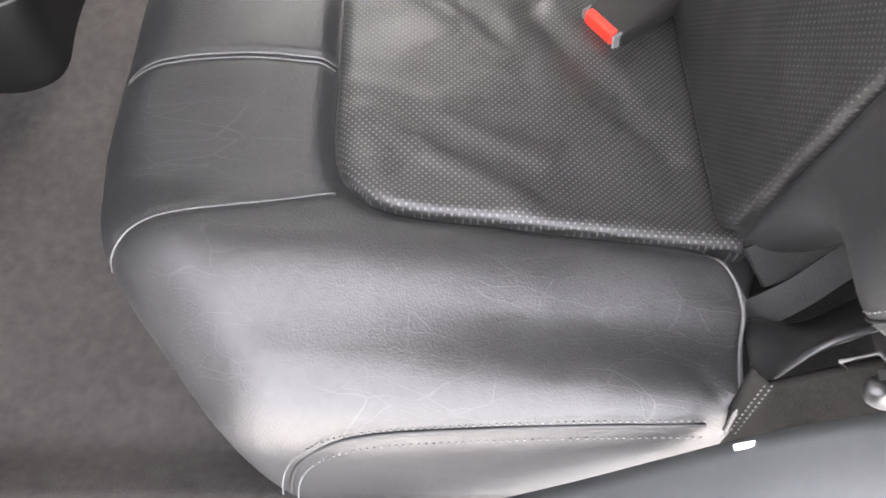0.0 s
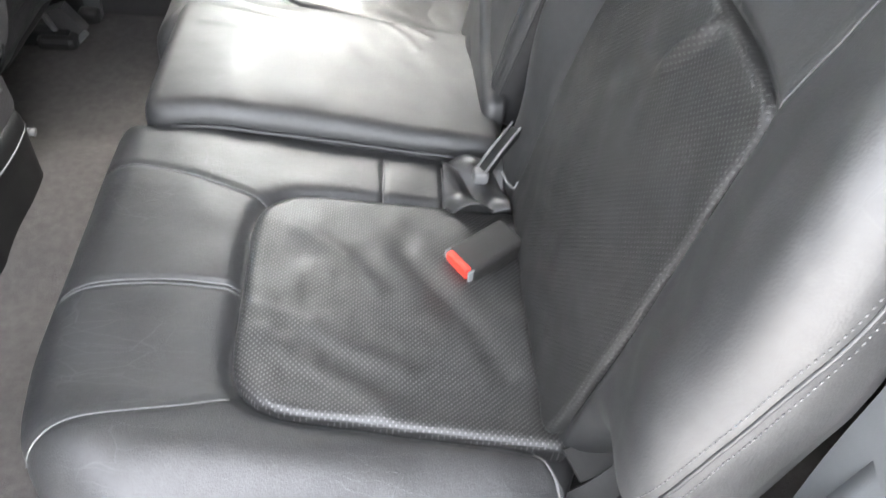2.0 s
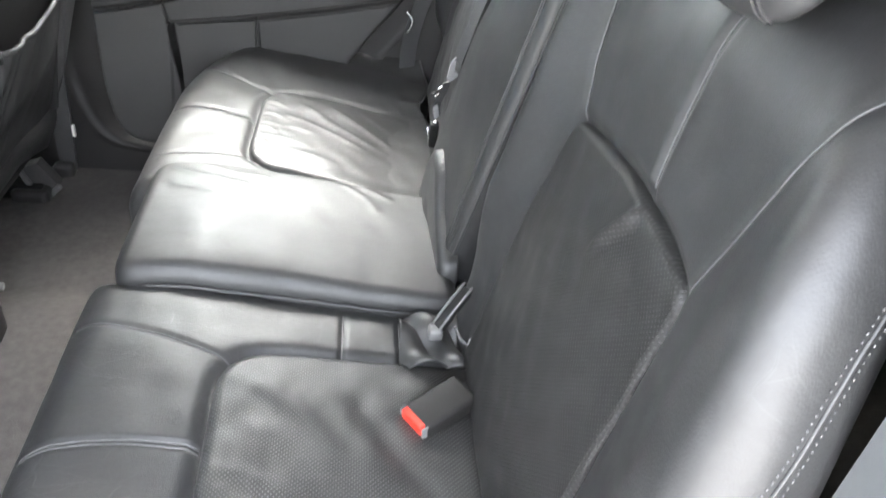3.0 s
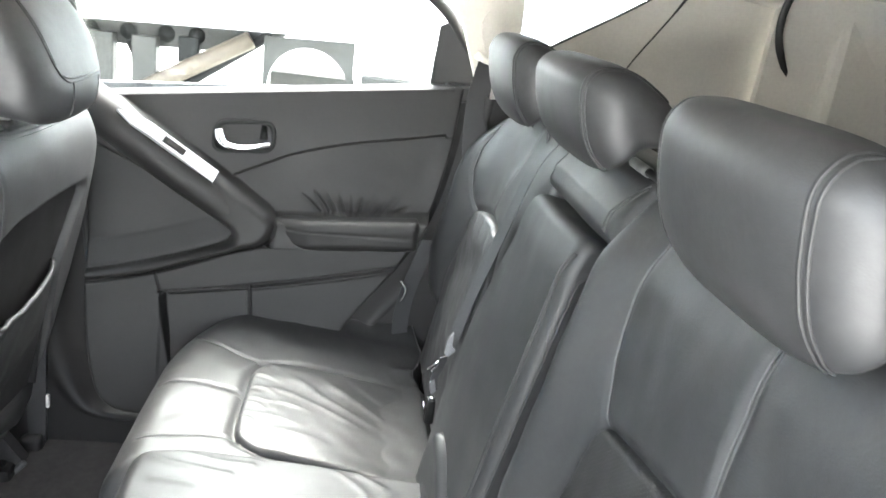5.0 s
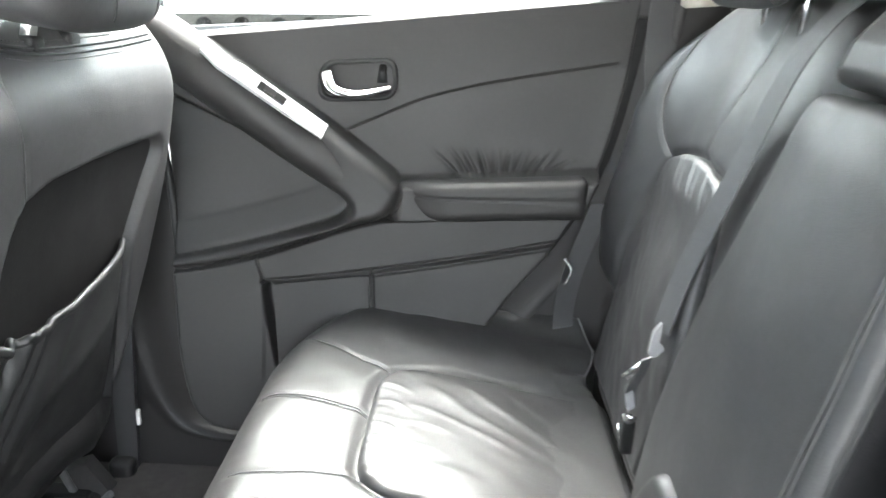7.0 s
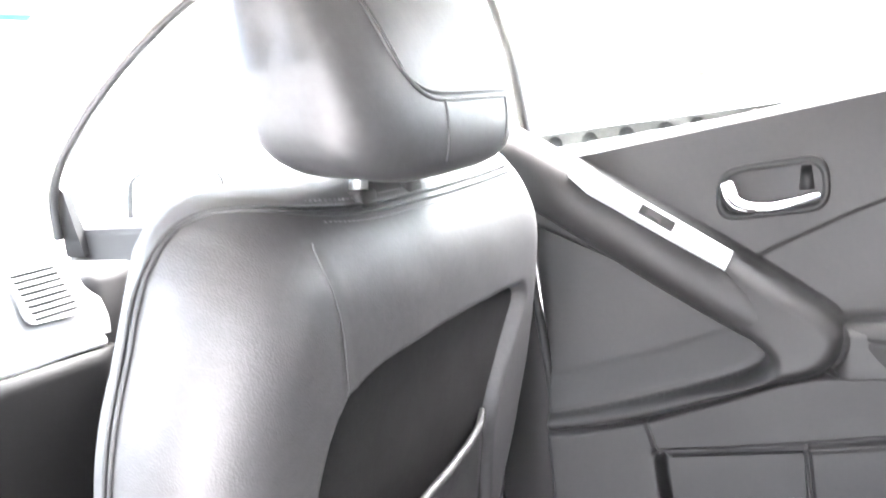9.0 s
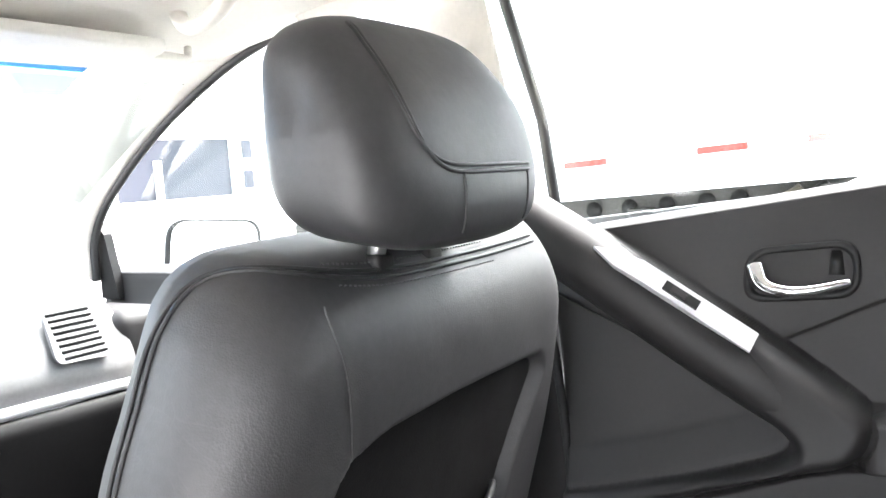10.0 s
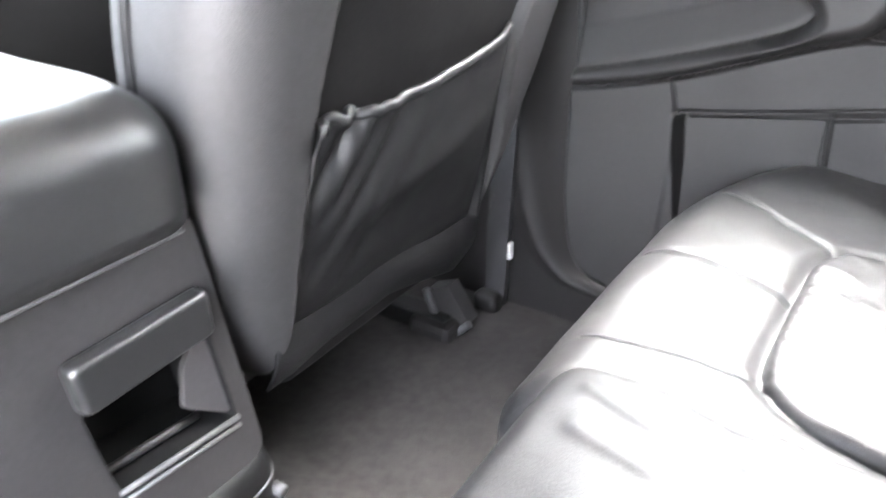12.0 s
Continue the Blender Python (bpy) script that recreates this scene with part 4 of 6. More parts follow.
ARM_LINE = fillet([(-0.074, 0.0), (-0.074, 0.518), (0.180, 0.515), (0.196, 0.43), (0.208, 0.30), (0.226, 0.20), (0.234, 0.13), (0.215, 0.06), (0.16, 0.0)], [0.01, 0.02, 0.025, 0.05, 0.1, 0.1, 0.05, 0.05, 0.05])
arm_pad = pillow("fold_down_armrest", BACK, ARM_LINE, slab_top, 0.016, 0.12, LEATHER, centre_back, "folded-up leather armrest", ns=260, nt=50)
for du in (0.0, 0.007, 0.014):
    tube("piping", BACK.place(np.array([(-0.0735 + 0.75 * du, v) for v in np.linspace(0.03, 0.50, 40)]), np.interp(np.linspace(0, 1, 40), [0, 0.92, 1], [0.018 + 0.7 * du, 0.008 + 0.7 * du, -0.04])), 0.0024, LEATHER, arm_pad)
PAD_LINE = fillet([(-0.122, 0.522), (-0.122, 0.622), (0.166, 0.622), (0.192, 0.522)], 0.012)
pad_top = lambda uv: 0.012 + waves(uv, 85, 4, 0.002) - 0.45 * np.clip(uv[:, 1] - 0.56, 0, 1)
pillow("upper_pad", BACK, PAD_LINE, pad_top, 0.022, 0.10, LEATHER, centre_back, ns=180, nt=34)
PAD_SURF = rounded_top(PAD_LINE, pad_top, 0.022)
for du in (0.0, 0.009):
    seam("seam", BACK, [(-0.083 - du, 0.536), (-0.085 - du, 0.560), (-0.096 - du, 0.585), (-0.112, 0.606 - 0.5 * du)], PAD_SURF, LEATHER, centre_back, 0.0014)
    seam("seam", BACK, [(0.178 - du, 0.536), (0.168 - du, 0.575), (0.158 - du, 0.612)], PAD_SURF, LEATHER, centre_back, 0.0013)
ARM_SURF = rounded_top(ARM_LINE, slab_top, 0.016)
for du in (0.0, 0.007):
    seam("seam", BACK, [(-0.052 - du, 0.03), (-0.050 - du, 0.25), (-0.051 - du, 0.44), (-0.055 - du, 0.480), (-0.066 - 0.3 * du, 0.496)], ARM_SURF, LEATHER, arm_pad, 0.0018)
headrest(centre_back, (0.062, 0.004, 0.954), 0.140, 1.0, "padded leather headrest")
for dy in (-0.112, 0.112):
    tube("headrest_post", [(0.122, dy, 0.85), (0.114, dy, 0.945)], 0.0065, CHROME, centre_back, "chrome headrest post")
    tube("post_guide", [(0.124, dy, 0.868), (0.122, dy, 0.882)], 0.014, SILVER_GREY, centre_back, sides=14)
tube("post_rail", [(0.100, -0.055, 0.905), (0.100, -0.105, 0.904)], 0.0065, STEEL, centre_back, "steel rail under the headrest")
tube("post_rail", [(0.100, -0.105, 0.904), (0.101, -0.185, 0.903)], 0.0050, TRIM_DARK, centre_back, "black rail under the headrest")

# ---------------------------------------------------------------- front seats
FA = radians(11.0)
FRONT = Plane3((-0.785, 0.32, 0.22), (0, 1, 0), (math.sin(FA), 0, math.cos(FA)), (math.cos(FA), 0, -math.sin(FA)))
INSET = fillet([(-0.222, 0.004), (-0.213, 0.10), (-0.200, 0.32), (-0.182, 0.40), (-0.158, 0.443), (-0.115, 0.456), (0.0, 0.460), (0.192, 0.453), (0.206, 0.435), (0.165, 0.370), (0.131, 0.310), (0.138, 0.22), (0.148, 0.12), (0.118, 0.0)], [0.02, 0.1, 0.1, 0.04, 0.03, 0.04, 0.1, 0.012, 0.012, 0.05, 0.04, 0.06, 0.05, 0.02])


def front_top(uv):
    u, v = uv[:, 0], uv[:, 1]
    inside = step(line_distance(uv, INSET, True) * np.where(points_in(uv, INSET), 1, -1), -0.008, 0.008)
    w = -0.016 * inside - 0.03 * step(v, 0.48, 0.60) ** 2 + 0.006
    w = w - 0.9 * np.clip(np.abs(u) - 0.20, 0, 1) ** 2
    return w + groove(uv, [(-0.168, 0.57), (-0.160, 0.50), (-0.148, 0.43)], 0.004, 0.003) + waves(uv, 91, 3, 0.002)


front_seat = thing("front_seat", (-0.95, 0.30, 0.0), "black leather front seat with sagging map pocket on its back", "seat", "front seats")
shell = fillet([(-0.22, -0.01), (-0.285, 0.10), (-0.300, 0.36), (-0.290, 0.45), (-0.232, 0.600), (0.262, 0.610), (0.285, 0.50), (0.292, 0.36), (0.20, 0.10), (0.12, -0.01)], [0.04, 0.1, 0.12, 0.1, 0.11, 0.05, 0.06, 0.15, 0.1, 0.04])
front_body = pillow("backrest", FRONT, shell, front_top, 0.060, 0.122, BACK_VINYL, front_seat, tuck=0.02, ns=420, nt=80, centre=(0, 0.3))
pillow("inset_panel", FRONT, INSET, lambda uv: front_top(np.mean(INSET, 0) + (uv - np.mean(INSET, 0)) * 0.93) + 0.0016, 0.004, 0.012, INSET_VINYL, front_body, "darker smooth vinyl panel set into the seat back", ns=200, nt=40, centre=(-0.02, 0.27))
seam("seam", FRONT, [(-0.172, 0.575), (-0.160, 0.51), (-0.148, 0.43)], front_top, THREAD, front_body, 0.0008, 0.0006)
shoulder = np.array([(-0.842, 0.004, 0.36), (-0.838, 0.006, 0.48), (-0.826, 0.014, 0.58), (-0.810, 0.031, 0.66), (-0.800, 0.045, 0.71), (-0.797, 0.053, 0.746), (-0.796, 0.068, 0.771), (-0.789, 0.083, 0.795), (-0.785, 0.099, 0.811), (-0.775, 0.113, 0.818), (-0.755, 0.124, 0.819), (-0.733, 0.146, 0.814), (-0.719, 0.185, 0.808), (-0.712, 0.221, 0.8035), (-0.709, 0.265, 0.801), (-0.707, 0.317, 0.7995), (-0.707, 0.426, 0.7985), (-0.712, 0.53, 0.798)])
for d in (0.0, 0.008):
    line = arc(shoulder, 2)
    drop = np.clip((line[:, 0] + 0.79) / 0.07, 0, 1)[:, None] * np.array((0.55, 0, -0.8)) + np.clip((-0.74 - line[:, 0]) / 0.05, 0, 1)[:, None] * np.array((0.9, 0.0, -0.1))
    tube("shoulder_piping", draped(line + d * drop, front_body, 0.0008), 0.0021, LEATHER, front_body, sides=8)
stitch_path("stitching", draped(arc(shoulder[12:17], 2) + (-0.005, 0, 0.0075), front_body, 0.0006), front_body, radius=0.0008)
stitch_path("stitching", draped(arc(shoulder[12:17], 2) + (0.009, 0, -0.0125), front_body, 0.0006), front_body, radius=0.0007)


def pocket_fn(q, t):
    """The pocket's sheet: gathered at its slack upper hem, tight below."""
    left = -0.214 + 0.006 * t
    right = 0.134 - 0.006 * t
    u = left + (right - left) * q
    gather = np.exp(-((q - 0.12) / 0.13) ** 2)
    hem_v = 0.298 + 0.017 * q - 0.005 * np.sin(np.pi * np.clip(q, 0, 0.5) * 2) + 0.0028 * np.sin(q * 105) * gather
    v = 0.088 - 0.026 * q + (hem_v - 0.088 + 0.026 * q) * t
    bulge = (0.020 * np.sin(np.pi * q) ** 0.6 * np.sin(np.pi * np.clip(t, 0, 1) * 0.75) * np.clip(t, 0.001, 1) ** 0.7 + 0.010 * t * np.sin(np.pi * q))
    bulge = bulge + 0.005 * np.exp(-((t - 0.45 - 0.25 * q) / 0.10) ** 2) * np.sin(np.pi * q)
    folds = 0.0042 * np.sin(q * 66 - 24 * t) * t ** 1.5 * gather + 0.0035 * np.sin(q * 30 - 12 * t) * t * np.exp(-((q - 0.2) / 0.22) ** 2)
    uv = np.stack([u, v], 1)
    foot = front_top(np.stack([u, np.full_like(u, 0.05)], 1))
    base = foot + (front_top(uv) - foot) * np.clip(t, 0, 1)
    return FRONT.place(uv, base + 0.0022 + 0.003 * np.clip(q * 10, 0, 1) * np.clip((1 - q) * 10, 0, 1) * np.clip(t * 8, 0, 1) + bulge + folds)


qs = np.linspace(0, 1, 150)
pocket = sheet("map_pocket", qs, np.linspace(0, 1, 60), pocket_fn, CLOTH, front_seat, "loose black map pocket with gathered hem", thick=0.003)
hem = pocket_fn(qs, np.ones_like(qs))
tube("pocket_hem", hem + np.array((0.001, 0, -0.002)), 0.0047, CLOTH, pocket, "gathered elastic hem", sides=10, flat=1.25)
PROFILE = fillet([(-0.066, -0.080), (0.062, -0.097), (0.074, -0.045), (0.054, 0.036), (-0.006, 0.104), (-0.072, 0.096)], [0.055, 0.030, 0.06, 0.06, 0.05, 0.05], 10)
HEAD = np.array((-0.690, 0.281, 0.914))
HALF = 0.146


def head_scale(y):
    t = np.clip(np.abs(y) / HALF, 0, 1)
    return np.maximum(0.0005, 1 - t ** 3.0) ** (1 / 3.0)


prof_ring = resampled(PROFILE, 90)
slices = HALF * np.sin(np.linspace(-np.pi / 2, np.pi / 2, 61))
hv, hf = [], []
for y in slices:
    k = float(head_scale(y))
    hv += [HEAD + (a * k ** 0.8, y * (1 - 0.5 * max(0, b)), b * k ** 0.6) for a, b in prof_ring]
nr = len(prof_ring)
for i in range(len(slices) - 1):
    hf += [(i * nr + j, i * nr + (j + 1) % nr, (i + 1) * nr + (j + 1) % nr, (i + 1) * nr + j) for j in range(nr)]
hf += [tuple(range(nr)), tuple(range((len(slices) - 1) * nr, len(slices) * nr))]
front_pad = link_mesh("headrest", hv, hf, PADDED, front_seat, "padded leather headrest with piped seams")


def on_head(y, z):
    """The rear face of the headrest at (y, z)."""
    k = float(head_scale(y))
    b = (z - HEAD[2]) / k ** 0.6
    rear = prof_ring[prof_ring[:, 0] > -0.02]
    rear = rear[np.argsort(rear[:, 1])]
    a = float(np.interp(b, rear[:, 1], rear[:, 0]))
    return (HEAD[0] + a * k ** 0.8, HEAD[1] + y * (1 - 0.5 * max(0, b)), z)


def head_seam(line, lift=0.0006, radius=0.0016):
    pts = np.array([on_head(a, b) for a, b in resampled(arc(line), 60, False)])
    tube("seam", pts + (lift, 0, lift), radius, LEATHER, front_pad, sides=8)


edge_line = [(-0.090, 1.000), (-0.094, 0.982), (-0.096, 0.960), (-0.094, 0.935), (-0.090, 0.917), (-0.083, 0.901), (-0.070, 0.891), (-0.052, 0.886), (-0.02, 0.885), (0.03, 0.8845), (0.085, 0.884)]
for d in (0.0, 0.0055):
    head_seam([(y + 0.7 * d * (z > 0.89), z - d * (z < 0.91)) for y, z in edge_line], 0.0004, 0.0017)
head_seam([(-0.038, 0.879), (-0.038, 0.856), (-0.036, 0.832)], 0.0002, 0.0014)
head_seam([(0.080, 0.879), (0.080, 0.856), (0.078, 0.832)], 0.0002, 0.0014)
for y in (0.252, 0.330):
    post = tube("headrest_post", [(-0.728, y, 0.78), (-0.705, y, 0.87)], 0.0085, STEEL, front_pad, "steel headrest post")
    block("post_guide", (-0.738, y - 0.014, 0.795), (-0.708, y + 0.014, 0.815), TRIM, post, "dark grey post guide", bevel=0.006, segments=3)
pillow("seat_base", FLAT, fillet([(-1.30, 0.03), (-1.30, 0.57), (-0.845, 0.57), (-0.845, 0.03)], 0.06), lambda uv: 0.33 + 0 * uv[:, 0], 0.05, 0.12, LEATHER, front_seat, ns=120, nt=20)


def valance_fn(q, t):
    """The slack cloth under the pocket, hanging down over the seat's lower edge."""
    u = -0.232 + 0.390 * q
    low = np.interp(q, [0, 0.2, 0.5, 0.7, 0.9, 1], [0.010, 0.024, 0.026, 0.004, -0.022, -0.012])
    high = 0.100 - 0.030 * q
    uv = np.stack([u, low + (high - low) * t], 1)
    return FRONT.place(uv, -0.010 + 0.008 * np.sin(np.pi * t) + 0.004 * np.sin(9 * q + 4 * t) * t - 0.030 * np.clip(q - 0.85, 0, 1) - 0.05 * np.clip(0.08 - q, 0, 1))


sheet("lower_valance", np.linspace(0, 1, 60), np.linspace(0, 1, 24), valance_fn, CLOTH, front_seat, "slack black cloth under the map pocket", thick=0.003)
for y in (0.08, 0.535):
    rail = block("rail", (-1.30, y - 0.02, 0.006), (-0.86, y + 0.02, 0.05), TRIM_DARK, front_seat, "black seat rail", bevel=0.006)
    block("rail_cover", (-0.925, y - 0.035, 0.004), (-0.845, y + 0.035, 0.046), TRIM, rail, bevel=0.012)
anchor = slab("anchor_cover", [(-0.905, 0.085), (-0.868, 0.014), (-0.830, 0.045), (-0.868, 0.100)], lambda a, b, d: (a, 0.535 + d, b), 0.03, CONSOLE_TRIM, front_seat, "dark grey rail end cover")
tube("cover_edge", arc([(-0.906, 0.530, 0.088), (-0.890, 0.530, 0.05), (-0.872, 0.531, 0.012), (-0.852, 0.532, 0.020), (-0.828, 0.534, 0.046)]), 0.0065, SILVER_GREY, anchor, "lighter grey edge")
copy_thing(front_seat, Matrix.Translation((-1.00, -0.49, 0.0)) @ Matrix.Diagonal((1, 0.92, 1, 1)))


# ---------------------------------------------------------------- centre console
console = thing("centre_console", (-0.95, -0.09, 0.0), "black centre console with padded lid and open rear bin", "console")


def tapered(name, lo, hi, top_in, material, parent, label=""):
    """A box narrower at its top."""
    (x0, y0, z0), (x1, y1, z1) = lo, hi
    t = top_in
    v = [(x0, y0 - t, z0), (x1 + 0.02, y0 - t, z0), (x1 + 0.02, y1 + t, z0), (x0, y1 + t, z0), (x0, y0, z1), (x1, y0, z1), (x1, y1, z1), (x0, y1, z1)]
    ob = link_mesh(name, v, [(0, 1, 2, 3), (4, 5, 6, 7), (0, 1, 5, 4), (1, 2, 6, 5), (2, 3, 7, 6), (3, 0, 4, 7)], material, parent, label, False)
    mod = ob.modifiers.new("edges", "BEVEL")
    mod.width, mod.segments = 0.012, 3
    return ob


body = tapered("body", (-1.35, -0.185, 0.03), (-0.86, 0.018, 0.475), 0.0, TRIM, console)
back_place = lambda a, b, d: (-0.778 + 0.045 * (0.475 - b) + d, a, b)
BIN = fillet([(-0.108, 0.352), (-0.096, 0.268), (0.024, 0.258), (0.013, 0.357)], 0.008)
panel_out = fillet([(-0.180, 0.19), (0.052, 0.20), (0.020, 0.472), (-0.19, 0.472)], [0.03, 0.02, 0.02, 0.02])
BIN_MID = np.mean(BIN, 0)


def by_angle(loop, n=120):
    """A closed line sampled at even angles about the bin's middle."""
    p = resampled(loop, 600) - BIN_MID
    turn_of = np.arctan2(p[:, 1], p[:, 0])
    order = np.argsort(turn_of)
    at = np.linspace(-np.pi, np.pi, n + 1)[:-1]
    far = np.interp(at, turn_of[order], np.hypot(*p[order].T), period=2 * np.pi)
    return BIN_MID + far[:, None] * np.stack([np.cos(at), np.sin(at)], 1)


rim_out, rim_in = by_angle(panel_out), by_angle(BIN)
nb = len(rim_out)
pv = [back_place(a, b, d) for loop, d in ((rim_out, -0.085), (rim_out, -0.004), (BIN_MID + (rim_out - BIN_MID) * 0.985, 0.0), (rim_in, 0.0), (rim_in, -0.03)) for a, b in loop]
link_mesh("rear_panel", pv, [(k * nb + i, k * nb + (i + 1) % nb, (k + 1) * nb + (i + 1) % nb, (k + 1) * nb + i) for k in range(4) for i in range(nb)], CONSOLE_TRIM, body, "", False)


def tray(name, rim, place, depth, shrink, material, parent, label=""):
    """The walls and floor of a recess."""
    n, mid = len(rim), np.mean(rim, 0)
    low = mid + (rim - mid) * shrink
    v = [place(a, b, 0.002) for a, b in rim] + [place(a, b, -depth) for a, b in low]
    return link_mesh(name, v, [(i, (i + 1) % n, n + (i + 1) % n, n + i) for i in range(n)] + [tuple(range(n, 2 * n))], material, parent, label, False)


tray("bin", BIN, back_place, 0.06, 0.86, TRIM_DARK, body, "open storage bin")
REAR_FACE = Plane3(back_place(0, 0, 0), (0, 1, 0), (-0.045, 0, 0.999), (0.999, 0, 0.045))
pillow("bin_lid", REAR_FACE, fillet([(-0.108, 0.353), (0.0125, 0.358), (0.010, 0.402), (-0.113, 0.399)], 0.007), lambda uv: 0.017 + 0.10 * (uv[:, 1] - 0.38), 0.006, 0.016, LID, body, "hinged flap of the rear bin", ns=100, nt=16)
slab("bin_side", fillet([(-0.016, 0.288), (0.022, 0.263), (0.013, 0.353), (0.001, 0.346), (-0.010, 0.325)], 0.006), lambda a, b, d: back_place(a, b, d - 0.012 + 0.25 * (a - 0.01)), 0.006, PALE_TRIM, body, "dark grey inner side of the bin")
for zz, w in ((0.268, 0.0026), (0.259, 0.0020)):
    tube("bin_lip", [back_place(-0.096, zz, 0.002), back_place(0.026, zz - 0.010, 0.002)], w, SILVER_GREY, body)
tube("bin_lip", [back_place(-0.094, 0.276, -0.02), back_place(0.000, 0.268, -0.02)], 0.004, CONSOLE_TRIM, body)
tube("lid_edge", [(-0.757, y, 0.461) for y in np.linspace(-0.195, -0.004, 12)], 0.0028, SILVER_GREY, body, "grey lower edge of the lid")
pillow("lid", FLAT, fillet([(-1.15, -0.205), (-1.15, 0.022), (-0.752, 0.022), (-0.752, -0.205)], [0.03, 0.03, 0.05, 0.05]), lambda uv: 0.570 - 0.25 * np.clip(uv[:, 0] + 0.84, 0, 1) ** 1.3 + waves(uv, 95, 4, 0.002), 0.045, 0.095, LID, console, "padded black lid", ns=160, nt=30)
tube("foot_screw", [(-0.765, 0.052, 0.150), (-0.752, 0.052, 0.150)], 0.007, SILVER_GREY, console, "grey screw cap")
base_line = fillet([(-1.20, -0.185), (-0.815, -0.190), (-0.765, -0.165), (-0.752, -0.02), (-0.760, 0.060), (-0.82, 0.072), (-1.20, 0.072)], [0.01, 0.03, 0.05, 0.06, 0.03, 0.03, 0.01])
base = pillow("base", FLAT, base_line, lambda uv: 0.205 + 0 * uv[:, 0], 0.025, 0.20, TRIM_DARK, console, "black moulded console base", ns=140, nt=16, tuck=-0.02)
# grey tube along the base's edge draws its highlight
rim = resampled(base_line, 200)
rim = rim[(rim[:, 0] > -0.80)]
rim = rim[np.argsort(rim[:, 1])]
tube("base_rim", [(x * 1.001 + 0.0005, y, 0.168) for x, y in rim], 0.0022, SILVER_GREY, base, "grey line for the highlight along the base rim", sides=6)

# ---------------------------------------------------------------- right flank
pillar_low = thing("pillar_trim", (-0.85, 0.70, 0.05), "charcoal plastic pillar and sill trim with scuffed edge", "trim", kind="structure")
strip("sill_cover", arc([(-0.812, 0.86), (-0.765, 0.57), (-0.756, 0.29), (-0.744, 0.20), (-0.724, 0.130), (-0.668, 0.098), (-0.30, 0.092)], 2),
      arc([(-0.93, 0.82), (-1.10, 0.60), (-1.22, 0.25), (-1.20, 0.10), (-1.05, 0.002), (-0.74, 0.0), (-0.30, 0.0)], 2),
      lambda v, x, z: 0.715 - 0.055 * step(v, 0.01, 0.17) - 0.012 * np.sin(np.clip(v / 0.22, 0, 1) * np.pi) + 0.05 * np.clip(z - 0.4, 0, 1), TRIM, pillar_low, n=120, m=30)
tube("edge_strip", [(x, 0.722, z) for x, z in arc([(-0.808, 0.86), (-0.761, 0.57), (-0.752, 0.29), (-0.740, 0.20), (-0.720, 0.128), (-0.666, 0.095), (-0.30, 0.088)], 2)], 0.007, BLACK_RUBBER, pillar_low, "black door seal")
slab("belt_cover", [(-0.862, 0.012), (-0.828, 0.004), (-0.822, 0.16), (-0.816, 0.42), (-0.850, 0.42), (-0.862, 0.16)], lambda a, b, d: (a, 0.642 + d + 0.03 * max(0, b - 0.2), b), 0.012, WEB, pillar_low)
block("clip", (-0.823, 0.640, 0.112), (-0.816, 0.650, 0.142), WHITE_PLASTIC, pillar_low, "small white plastic clip", bevel=0.002)
block("anchor_cap", (-0.872, 0.612, 0.004), (-0.826, 0.645, 0.05), TRIM, pillar_low, bevel=0.012, segments=4)

wheelhouse = thing("quarter_trim", (0.05, 0.74, 0.20), "charcoal side trim between rear door and seat", "trim", kind="structure")
REAR_EDGE = arc([(-0.375, 0.092), (-0.292, 0.165), (-0.182, 0.353), (-0.086, 0.468), (-0.021, 0.596), (0.009, 0.75), (0.022, 0.885)], 2)
slab("backing", [(-0.42, 0.05), (-0.42, 0.40), (-0.20, 0.60), (-0.10, 0.845), (0.40, 0.90), (0.40, 0.0)], lambda a, b, d: (a, 0.785 + d, b), 0.03, TRIM_DARK, wheelhouse)
strip("scuff_strip", REAR_EDGE, REAR_EDGE + (0.045, -0.02), lambda v, x, z: 0.735 - 0.035 * np.sin(v * np.pi * 0.6), TRIM, wheelhouse)
strip("side_panel", REAR_EDGE + (0.043, -0.02), arc([(0.2, 0.0), (0.3, 0.2), (0.35, 0.4), (0.35, 0.6), (0.4, 0.8), (0.4, 0.9)], 2), lambda v, x, z: 0.715 + 0.0 * v + 0.06 * np.clip(z - 0.6, 0, 1), TRIM, wheelhouse)

FLANK = lambda x, z: 0.785 - 0.22 * (z - 0.86)


def flank_slab(name, pts, thick, material, parent, label="", inset=0.0):
    return slab(name, pts, lambda a, b, d: (a, FLANK(a, b) + inset + d, b), thick, material, parent, label)


pillar_c = thing("rear_pillar", (0.08, 0.78, 0.86), "beige plastic rear pillar trim with belt height adjuster", "pillar", kind="structure")
flank_slab("pillar_trim", fillet([(0.042, 0.86), (-0.012, 1.00), (-0.075, 1.13), (0.02, 1.17), (0.095, 1.15), (0.105, 0.98), (0.12, 0.86)], 0.02), 0.03, PILLAR, pillar_c, "", -0.045)
flank_slab("belt_adjuster", fillet([(0.040, 0.955), (0.018, 1.01), (0.025, 1.045), (0.055, 1.045), (0.072, 0.945)], 0.010), 0.012, PILLAR, pillar_c, "beige belt height adjuster", -0.060)
tube("belt_guide", [(0.018, 0.708, 0.955), (0.03, 0.700, 0.948), (0.07, 0.704, 0.940)], 0.008, PILLAR, pillar_c)

